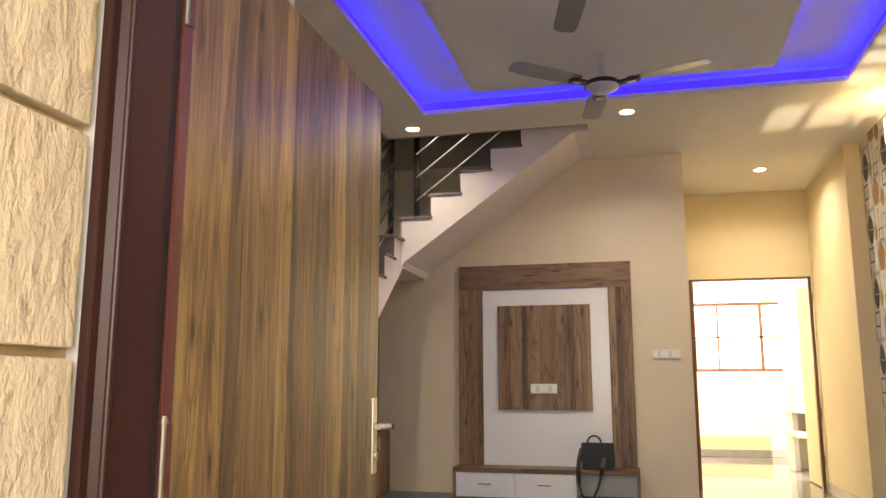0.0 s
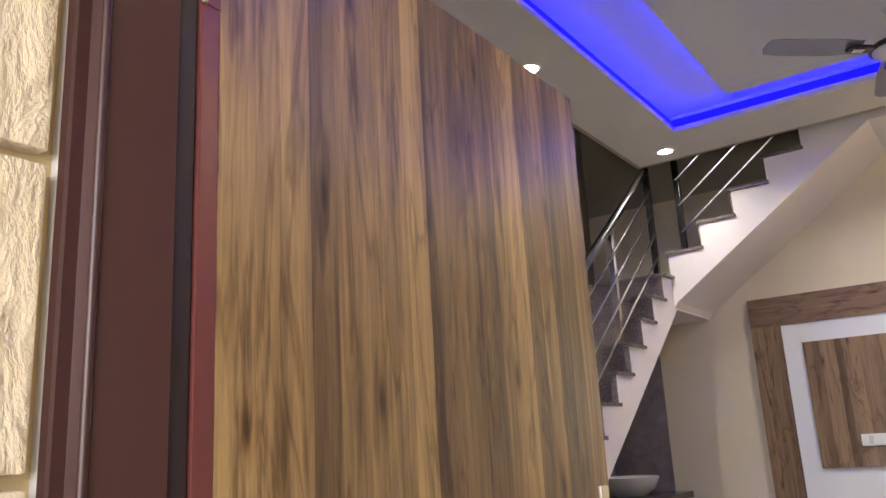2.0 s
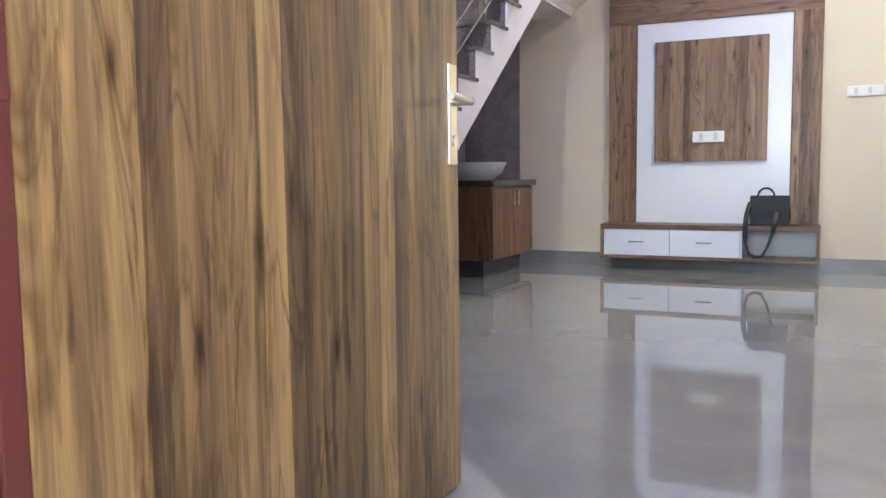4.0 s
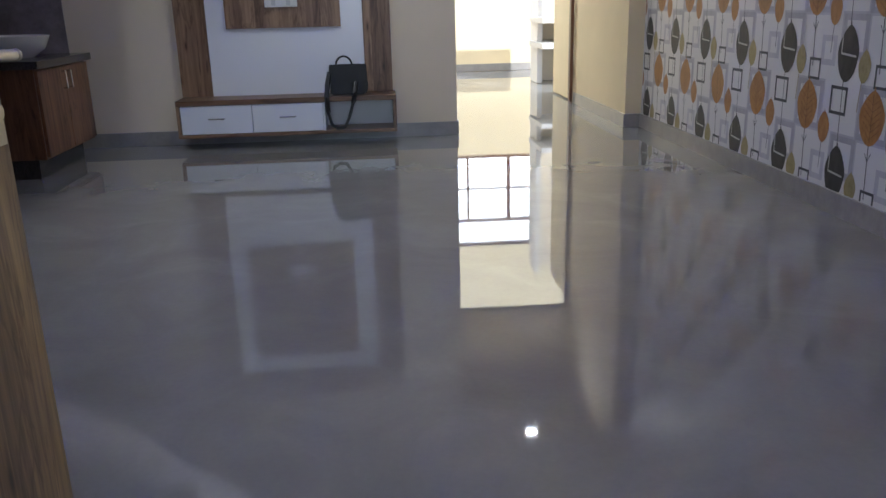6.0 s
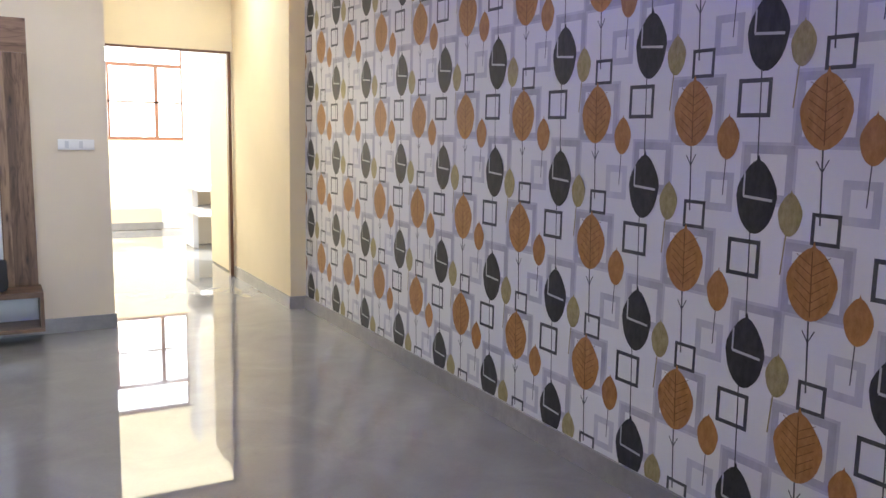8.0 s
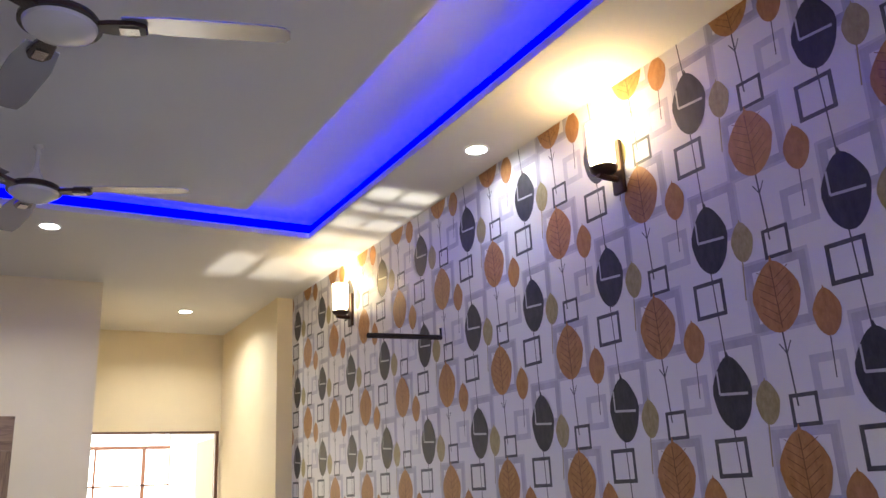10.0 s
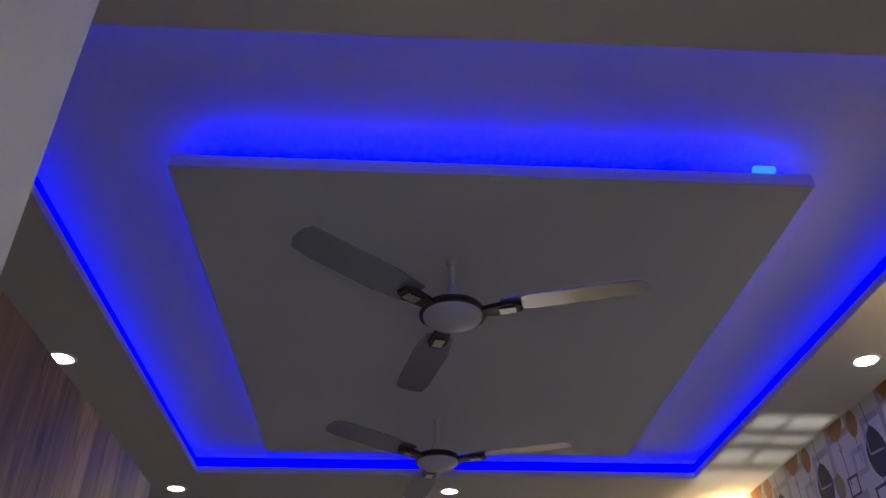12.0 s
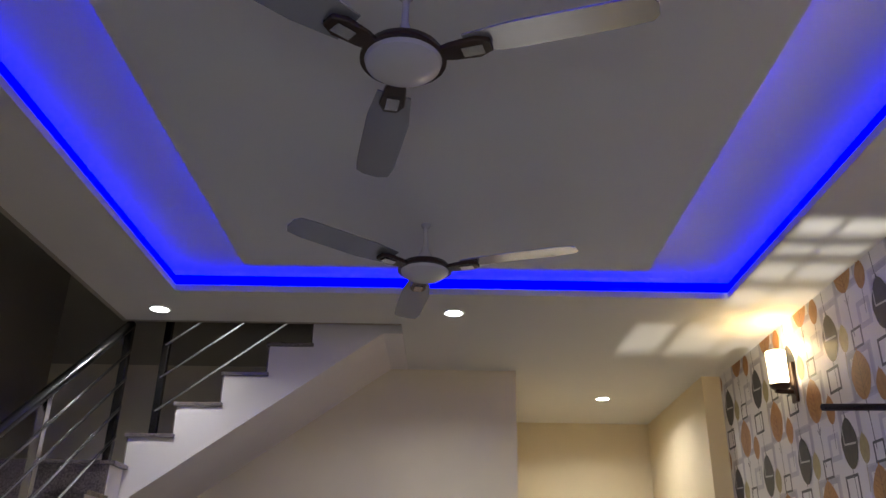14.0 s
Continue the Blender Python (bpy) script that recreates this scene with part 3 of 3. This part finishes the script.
part("latch", boxed(0.39, 2.845, 0.86, 0.408, 2.862, 0.895), BRUSHED, door)

# ---- stairs ----
RISE, GO = 0.183, 0.245
LSX = -0.68       # open side of the lower flight
USY = 6.7         # open side of the upper flight


def riser_y(k):
    return 5.54 + (k - 8) * GO


def riser_x(k):
    return -0.43 + (k - 14) * 0.25


stairs = thing("staircase", (LSX, 3.9, 0), "L-shaped stair with white sides and grey granite treads", "staircase")
outline = [(riser_y(1), 0.0)]
for k in range(1, 12):
    outline += [(riser_y(k), RISE * k - 0.022), (riser_y(k + 1), RISE * k - 0.022)]
top = RISE * 12 - 0.022
outline += [(riser_y(12), top), (TVY - 0.003, top), (TVY - 0.003, 1.96), (6.75, 1.96), (6.75 - 1.96 / 0.745, 0.0)]
part("lower_flight", prism(outline, "x", LX + 0.003, LSX), STAIR_WHITE, stairs)
outline = [(LSX + 0.001, 1.97), (LSX + 0.001, top)]
outline += [(riser_x(13), top)]
for k in range(13, 18):
    outline += [(riser_x(k), RISE * k - 0.022), (riser_x(k + 1), RISE * k - 0.022)]
outline += [(riser_x(18), 3.3), (0.857, 3.3), (0.857, 2.998), (0.74, 2.998), (-0.65, 2.008)]
part("upper_flight", prism(outline, "y", USY, TVY - 0.003), STAIR_WHITE, stairs)
for k in range(1, 12):
    y0, z = riser_y(k), RISE * k
    part("tread", boxed(LX + 0.003, y0 - 0.018, z - 0.022, LSX + 0.016, riser_y(k + 1) + 0.004, z, bevel=0.003), GRANITE, stairs)
    part("riser", boxed(LX + 0.003, y0 - 0.008, z - RISE + 0.0005, LSX - 0.004, y0 + 0.001, z - 0.0225), GRANITE, stairs)
z = RISE * 12
part("landing", boxed(LX + 0.003, riser_y(12) - 0.018, z - 0.0215, LSX + 0.03, TVY - 0.003, z, bevel=0.003), GRANITE, stairs)
part("riser", boxed(LX + 0.003, riser_y(12) - 0.008, z - RISE + 0.0005, LSX - 0.004, riser_y(12) + 0.001, z - 0.0225), GRANITE, stairs)
part("riser", boxed(riser_x(13) - 0.008, USY + 0.004, z + 0.0005, riser_x(13) + 0.001, TVY - 0.003, z + RISE - 0.0225), GRANITE, stairs)
for k in range(13, 18):
    x0, z = riser_x(k), RISE * k
    part("tread", boxed(x0 - 0.018, USY - 0.014, z - 0.022, riser_x(k + 1) + 0.012, TVY - 0.003, z, bevel=0.003), GRANITE, stairs)
    part("riser", boxed(riser_x(k + 1) - 0.008, USY + 0.004, z + 0.0005, riser_x(k + 1) + 0.001, TVY - 0.003, z + RISE - 0.0225), GRANITE, stairs)

rail = thing("stair_railing", (-0.72, 5.66, 1.3), "polished steel stair railing with thin slanting bars", "railing")
SL = RISE / GO


def post(name, x, y, z0, z1, mat):
    p = part(name, boxed(x - 0.02, y - 0.02, z0, x + 0.02, y + 0.02, z1, bevel=0.003), mat, rail)
    part("foot_plate", boxed(x - 0.035, y - 0.035, z0, x + 0.035, y + 0.035, z0 + 0.008), STEEL, p)


def tread_z(y):
    return RISE * max(1, min(12, math.floor((y - riser_y(1)) / GO) + 1))


for y in (4.22, 5.0, 5.8):
    post("post", -0.74, y, tread_z(y), 2.385 + (y - 5.8) * 0.75, STEEL)
post("post", -0.74, 6.6, RISE * 12, 2.985, DARK_METAL)
post("post", -0.575, 6.78, RISE * 13, 3.35, DARK_METAL)
part("handrail", bent([(-0.74, 4.1, 1.12), (-0.74, 6.6, 2.995)], 0.028, 14), DARK_METAL, rail, "dark steel handrail", True)
for k in range(4):
    d = -0.16 - 0.165 * k
    part("bar", bent([(-0.715, 4.22, 1.21 + d), (-0.715, 6.6, 2.995 + d)], 0.008, 8), STEEL, rail, smooth=True)
for k in range(3):
    z0 = 2.52 + 0.2 * k
    part("bar", bent([(-0.575, 6.755, z0), (0.5, 6.755, z0 + 1.075 * 0.76)], 0.008, 8), STEEL, rail, smooth=True)

# ---- vanity under the stairs ----
van = thing("vanity_cabinet", (-1.2, 6.8, 0), "dark wood vanity cabinet with steel handles", "cabinet")
part("body", boxed(LX + 0.001, 6.35, 0.12, -0.93, 7.2, 0.64, bevel=0.004), VANITY_WOOD, van)
part("plinth", boxed(LX + 0.001, 6.4, 0, -1.0, 7.15, 0.12), COUNTER_STONE, van)
for y0, y1, hy in ((6.36, 6.772, 6.73), (6.778, 7.19, 6.82)):
    d = part("cabinet_door", boxed(-0.93, y0, 0.135, -0.912, y1, 0.63, bevel=0.002), VANITY_WOOD, van)
    part("handle", bent([(-0.912, hy, 0.5), (-0.888, hy, 0.5), (-0.888, hy, 0.6), (-0.912, hy, 0.6)], 0.005), STEEL, d)
tagged(mesh_object("worktop", boxed(LX + 0.001, 6.32, 0.64, -0.89, 7.23, 0.685, bevel=0.004), COUNTER_STONE), "black granite worktop on the vanity", "worktop")
basin = turned([(0, 0.0), (0.13, 0.0), (0.2, 0.05), (0.235, 0.13), (0.225, 0.132), (0.19, 0.06), (0.12, 0.02), (0, 0.015)], 32, (-1.22, 6.8, 0.685))
tagged(mesh_object("wash_basin", basin, CERAMIC, True), "round white ceramic basin on the granite worktop", "basin")
bm = boxed(LX, 5.6, 0.1, LX + 0.009, TVY - 0.013, 1.88)
box(bm, LX + 0.009, TVY - 0.01, SK, -1.12, TVY, 1.9)
setting("splash_tiles", bm, SPLASH_STONE, "grey marbled wall tiles under the stair", "tiles")

# ---- television panel ----
tv = thing("tv_backboard", (0.38, TVY, 0.34), "walnut framed white wall panel for a television", "wall panel")
TX0, TX1, TZ0, TZ1 = -0.37, 1.13, 0.343, 2.062
IX0, IX1, IZ1 = -0.155, 0.935, 1.845
for x0, x1 in ((TX0, IX0), (IX1, TX1)):
    part("frame_side", boxed(x0, TVY - 0.045, TZ0, x1, TVY - 0.001, IZ1, bevel=0.002), TV_WOOD, tv)
part("frame_top", boxed(TX0, TVY - 0.045, IZ1 + 0.0005, TX1, TVY - 0.001, TZ1, bevel=0.002), TV_WOOD_FLAT, tv)
part("white_board", boxed(IX0 + 0.0005, TVY - 0.032, TZ0, IX1 - 0.0005, TVY - 0.001, IZ1 - 0.0005), GLOSS_WHITE, tv, "gloss white board")
part("centre_board", boxed(-0.02, TVY - 0.05, 0.805, 0.78, TVY - 0.0325, 1.7, bevel=0.002), TV_WOOD, tv, "square walnut board")


def switch_plate(x0, z0, x1, z1, y, gang, label):
    s = thing("switch_plate", ((x0 + x1) / 2, y, (z0 + z1) / 2), label, "switch")
    part("plate", boxed(x0, y - 0.011, z0, x1, y - 0.0005, z1, bevel=0.003), PLASTIC, s)
    w = (x1 - x0 - 0.02) / gang
    for k in range(gang):
        a = x0 + 0.01 + k * w
        if k % 3 == 1:
            part("socket", boxed(a + 0.003, y - 0.014, z0 + 0.012, a + w - 0.003, y - 0.0115, z1 - 0.012), PLASTIC_GREY, s)
        else:
            part("rocker", boxed(a + 0.003, y - 0.016, z0 + 0.012, a + w - 0.003, y - 0.0115, z1 - 0.012, bevel=0.001), PLASTIC, s)
    return s


switch_plate(0.262, 0.945, 0.487, 1.025, TVY - 0.05, 6, "white socket plate on the walnut board")
switch_plate(1.287, 1.235, 1.51, 1.305, TVY, 7, "white switch plate on the cream wall")
dim = thing("cable_cap", (0.85, TVY - 0.032, 0.62), "small round cable cap on the white board", "cable cap")
part("cap", turned([(0, -0.006), (0.018, -0.004), (0.02, 0.0)], 16), PLASTIC_GREY, dim).matrix_basis = pose(0.85, TVY - 0.032, 0.62, 90)

unit = thing("television_unit", (0.38, 7.36, 0.09), "floating walnut television unit with white drawers", "TV unit")
UX0, UX1, UY0 = -0.37, 1.145, 7.205
part("top", boxed(UX0, UY0, 0.307, UX1, TVY - 0.001, 0.342, bevel=0.002), TV_WOOD_FLAT, unit)
part("bottom", boxed(UX0, UY0, 0.085, UX1, TVY - 0.001, 0.108, bevel=0.002), TV_WOOD_FLAT, unit)
for x0 in (UX0, UX1 - 0.022):
    part("side", boxed(x0, UY0 + 0.001, 0.1085, x0 + 0.022, TVY - 0.001, 0.3065), TV_WOOD, unit)
part("back", boxed(UX0 + 0.0225, TVY - 0.02, 0.1085, UX1 - 0.0225, TVY - 0.001, 0.3065), GLOSS_WHITE, unit)
w = (UX1 - UX0 - 0.05) / 3
for k in range(2):
    a = UX0 + 0.025 + k * w
    d = part("drawer", boxed(a + 0.002, UY0 + 0.004, 0.111, a + w - 0.002, 7.45, 0.304, bevel=0.002), GLOSS_WHITE, unit)
    c = a + w / 2
    part("handle", bent([(c - 0.055, UY0 + 0.004, 0.215), (c - 0.05, UY0 - 0.016, 0.215), (c + 0.05, UY0 - 0.016, 0.215), (c + 0.055, UY0 + 0.004, 0.215)], 0.005), STEEL, d)
part("divider", boxed(UX0 + 0.025 + 2 * w, UY0 + 0.004, 0.1085, UX0 + 0.04 + 2 * w, TVY - 0.02, 0.3065), GLOSS_WHITE, unit)

# ---- bag on the unit ----
bag = thing("handbag", (0.82, 7.33, 0.342), "black leather handbag with hanging strap", "bag")
bm = prism([(0.69, 0.343), (0.935, 0.343), (0.945, 0.36), (0.955, 0.39), (0.94, 0.53), (0.915, 0.548), (0.72, 0.548), (0.7, 0.535), (0.685, 0.38)], "y", 7.265, 7.395)
bmesh.ops.bevel(bm, geom=list(bm.edges), offset=0.012, segments=2, affect="EDGES")
part("body", bm, BLACK_LEATHER, bag, smooth=True)
bm = prism([(0.68, 0.43), (0.95, 0.43), (0.948, 0.555), (0.69, 0.555)], "y", 7.252, 7.264)
bmesh.ops.bevel(bm, geom=list(bm.edges), offset=0.005, segments=2, affect="EDGES")
part("flap", bm, BLACK_LEATHER, bag, smooth=True)
part("top_handle", bent([(0.77 + 0.055 * math.cos(a) + 0.02, 7.33, 0.545 + 0.06 * math.sin(a)) for a in [math.pi * i / 10 for i in range(11)]], 0.007, 8), BLACK_LEATHER, bag, smooth=True)
strap = [(0.69, 7.27, 0.5), (0.672, 7.22, 0.42), (0.665, 7.19, 0.34), (0.668, 7.185, 0.24), (0.69, 7.185, 0.15), (0.73, 7.185, 0.125), (0.78, 7.185, 0.13),
         (0.815, 7.185, 0.2), (0.845, 7.188, 0.3), (0.86, 7.2, 0.36), (0.87, 7.25, 0.43)]
bm = bmesh.new()
for a, b in zip(strap, strap[1:]):
    d = (Vector(b) - Vector(a))
    m = Matrix.Translation((Vector(a) + Vector(b)) / 2) @ d.to_track_quat("Z", "Y").to_matrix().to_4x4() @ Matrix.Diagonal((0.03, 0.018, d.length + 0.008, 1))
    bmesh.ops.create_cube(bm, size=1, matrix=m)
part("strap", bm, BLACK_LEATHER, bag)

# ---- ceiling fans ----


def ceiling_fan(x, y, turn):
    zc = 2.787
    fan = thing("ceiling_fan", (x, y, CZ), "three-bladed white ceiling fan with dark brown trim", "fan", "ceiling fans")
    at = (x, y, zc)
    part("canopy", turned([(0, 0.2125), (0.021, 0.2125), (0.02, 0.204), (0.011, 0.192), (0, 0.191)], 24, at), FAN_WHITE, fan, smooth=True)
    part("rod", tube(bmesh.new(), (x, y, zc + 0.1), (x, y, zc + 0.196), 0.0095), FAN_WHITE, fan)
    part("bell", turned([(0, 0.118), (0.011, 0.118), (0.019, 0.085), (0.042, 0.046), (0.048, 0.03), (0, 0.03)], 24, at), FAN_WHITE, fan, smooth=True)
    part("motor", turned([(0, 0.036), (0.06, 0.036), (0.1, 0.024), (0.112, 0.006), (0.112, -0.004), (0, -0.004)], 40, at), FAN_BROWN, fan, "dark brown motor ring", True)
    part("dome", turned([(0.1, -0.0045), (0.096, -0.016), (0.075, -0.03), (0.04, -0.039), (0, -0.042)], 40, at), FAN_WHITE, fan, smooth=True)
    for k in range(3):
        a = radians(turn + 120 * k)
        rot = Matrix.Translation((x, y, zc + 0.004)) @ Matrix.Rotation(a, 4, "Z")
        bm = prism([(0.1, -0.022), (0.13, -0.03), (0.2, -0.037), (0.235, -0.02), (0.235, 0.02), (0.2, 0.037), (0.13, 0.03), (0.1, 0.022)], "z", -0.012, 0.004)
        bmesh.ops.bevel(bm, geom=list(bm.edges), offset=0.003, segments=1, affect="EDGES")
        bmesh.ops.transform(bm, matrix=rot, verts=bm.verts)
        bracket = part("bracket", bm, FAN_BROWN, fan)
        bm = boxed(0.16, -0.018, -0.0165, 0.215, 0.018, -0.0125)
        bmesh.ops.transform(bm, matrix=rot, verts=bm.verts)
        part("badge", bm, STEEL, bracket)
        bm = prism([(0.17, -0.05), (0.3, -0.066), (0.56, -0.062), (0.625, -0.05), (0.642, -0.02), (0.642, 0.03), (0.625, 0.055), (0.56, 0.06), (0.3, 0.06), (0.17, 0.046)], "z", 0.0, 0.004)
        bmesh.ops.transform(bm, matrix=rot @ Matrix.Translation((0, 0, 0.006)) @ Matrix.Rotation(radians(9), 4, "X"), verts=bm.verts)
        part("blade", bm, FAN_BLADE, fan, "silver-grey enamelled blade")


ceiling_fan(1.01, 3.775, -18)
ceiling_fan(1.032, 5.19, -20)

# ---- lamps ----


def downlight(x, y, first=None):
    if first:
        ob = copy_thing(first, pose(x, y, CZ))
    else:
        ob = thing("downlight", (x, y, CZ), "round white recessed downlight, lit", "downlight", "ceiling downlights")
        part("ring", turned([(0.048, 0.0005), (0.048, -0.006), (0.056, -0.008), (0.062, -0.0005), (0.048, 0.0005)], 28, (x, y, CZ)), PLASTIC, ob, smooth=True)
        part("diffuser", turned([(0, -0.0035), (0.0475, -0.0035)], 28, (x, y, CZ)), LAMP_FACE, ob)
    area_lamp("downlight_beam", pose(x, y, CZ - 0.012), 0.08, 0.08, DOWN_WATTS * (0.15 if x > 2.7 else 0.5 if x < 0 and y > 6 else 0.35 if y < 3 else 1.5), (1.0, 0.95, 0.86), "DISK", 150)
    return ob


one = downlight(-0.48, 6.32)
for x, y in ((1.162, 6.31), (2.333, 8.245), (2.835, 4.455), (-0.585, 4.588), (1.16, 2.35)):
    downlight(x, y, one)


def sconce(y, first=None):
    x, z = WX - 0.085, 2.73
    if first:
        ob = copy_thing(first, pose(WX, y, 2.6))
    else:
        ob = thing("wall_sconce", (WX, y, 2.6), "dark bronze wall sconce with a lit frosted glass shade", "wall lamp", "wall sconces")
        part("back_plate", boxed(WX - 0.022, y - 0.03, 2.54, WX - 0.0035, y + 0.03, 2.76, bevel=0.006), BRONZE, ob)
        part("arm", bent([(WX - 0.015, y, 2.6), (x, y, 2.6), (x - 0.03, y, 2.605)], 0.013), BRONZE, ob, smooth=True)
        part("cup", turned([(0, -0.02), (0.03, -0.018), (0.05, -0.004), (0.056, 0.012), (0.053, 0.012), (0.048, 0.002), (0, -0.002)], 28, (x, y, 2.625)), BRONZE, ob, smooth=True)
        part("shade", turned([(0, 0.01), (0.045, 0.01), (0.05, 0.03), (0.052, 0.19), (0.049, 0.19), (0.046, 0.03), (0, 0.02)], 28, (x, y, 2.63)), SHADE_GLASS, ob, "lit frosted glass shade", True)
    d = bpy.data.lights.new("sconce_bulb", "POINT")
    d.energy, d.color, d.shadow_soft_size = SCONCE_WATTS, (1.0, 0.68, 0.3), 0.03
    bulb = new("sconce_bulb", d)
    bulb.location = (x, y, 2.85)
    return ob


first_sconce = sconce(3.72)
sconce(6.37, first_sconce)
rod = thing("wall_bracket", ROD[1], "dark metal bracket rod on the papered wall", "bracket")
part("arm", bent([ROD[0], ROD[1]], 0.014), DARK_METAL, rod, smooth=True)
part("clip", bent([ROD[1], (ROD[1][0], ROD[1][1], ROD[1][2] + 0.05)], 0.016), DARK_METAL, rod, smooth=True)

# ---- unseen bars in the front wall, added to pattern the ceiling light ----
side = tagged(new("patch_mask"), "unseen barred opening added to shape the ceiling light patches", "window", kind="structure")
for z in (1.24, 1.335, 1.362, 1.418, 1.47, 1.505, 1.588):
    part("bar", boxed(2.54, 1.64, z, 2.87, 1.652, z + 0.014), WINDOW_WOOD, side)
for x in (2.54, 2.635, 2.76, 2.858):
    part("upright", boxed(x, 1.6525, 1.24, x + (0.026 if x == 2.635 else 0.012), 1.664, 1.6), WINDOW_WOOD, side)
# unseen plate added to block the upper left of the spot's beam
part("shutter", boxed(2.553, 1.6645, 1.36, 2.688, 1.68, 1.6), WINDOW_WOOD, side, "unseen plate added to mask part of the light patches")

# ---- back doorway and the room behind ----
bf = tagged(new("back_door_frame"), "dark thin metal frame of the back doorway", "door frame", kind="structure")
for x0, x1 in ((1.7, 1.73), (2.85, 2.88)):
    part("jamb", boxed(x0, BY - 0.006, 0.0, x1, BY + 0.06, 2.08), WINDOW_WOOD, bf)
part("head", boxed(1.7, BY - 0.006, 2.08, 2.88, BY + 0.06, 2.1), WINDOW_WOOD, bf)
bd = thing("back_door", (2.86, BY + 0.1, 0.01), "back door leaf standing open against the sunlit room", "door")
part("leaf", boxed(2.9, BY + 0.13, 0.01, 2.935, BY + 0.95, 2.06, bevel=0.003), YELLOW, bd)
for z in (0.3, 0.75, 1.9):
    part("hinge", boxed(2.885, BY + 0.062, z - 0.05, 2.9, BY + 0.13, z + 0.05), STEEL, bd)
lv = thing("louvred_shutter", (1.75, 9.9, 0), "dark wooden louvred shutter standing open", "shutter")
for y0 in (9.5, 10.22):
    part("stile", boxed(1.72, y0, 0.0, 1.755, y0 + 0.08, 2.06), WINDOW_WOOD, lv)
for k in range(9):
    z = 1.02 + k * 0.1
    bm = boxed(1.728, 9.58, -0.004, 1.75, 10.22, 0.004)
    bmesh.ops.transform(bm, matrix=Matrix.Translation((0, 0, z)), verts=bm.verts)
    part("slat", bm, WINDOW_WOOD, lv)
part("panel", boxed(1.733, 9.58, 0.1, 1.742, 10.22, 0.95), YELLOW, lv)
win = tagged(new("window_1"), "dark wooden window frame with crossbars in the sunlit wall", "window", kind="structure")
for b in ((1.95, 1.22, 2.0, 2.62), (3.25, 1.22, 3.3, 2.62), (2.0, 1.22, 3.25, 1.27), (2.0, 2.57, 3.25, 2.62), (2.0, 2.2, 3.25, 2.25), (2.3, 1.27, 2.33, 2.2), (2.0, 1.72, 3.25, 1.745), (2.9, 1.27, 2.95, 2.2)):
    part("window_frame", boxed(b[0], 13.22, b[1], b[2], 13.27, b[3]), WINDOW_WOOD, win)
rack = thing("built_in_shelf", (3.0, 11.6, 0), "plastered shelf niche beside the back doorway", "shelf")
part("side", boxed(3.0, 11.5, 0, 3.9, 11.62, 2.4), CREAM, rack)
part("side", boxed(2.94, 11.2, 0, 3.0, 11.62, 2.4), WHITE_WALL, rack)
part("shelf", boxed(2.9, 10.7, 0.7, 3.9, 11.5, 0.76), WHITE_WALL, rack)
part("shelf", boxed(2.9, 10.7, 0.42, 3.9, 11.5, 0.48), WHITE_WALL, rack)
# emissive card added behind the window; overexposed sky put in as glow
setting("backdrop", boxed(-6, 19.0, -0.4, 12, 19.05, 9.0), BACKDROP_GLOW, "plain glowing card added for the white-out beyond the window", "backdrop")
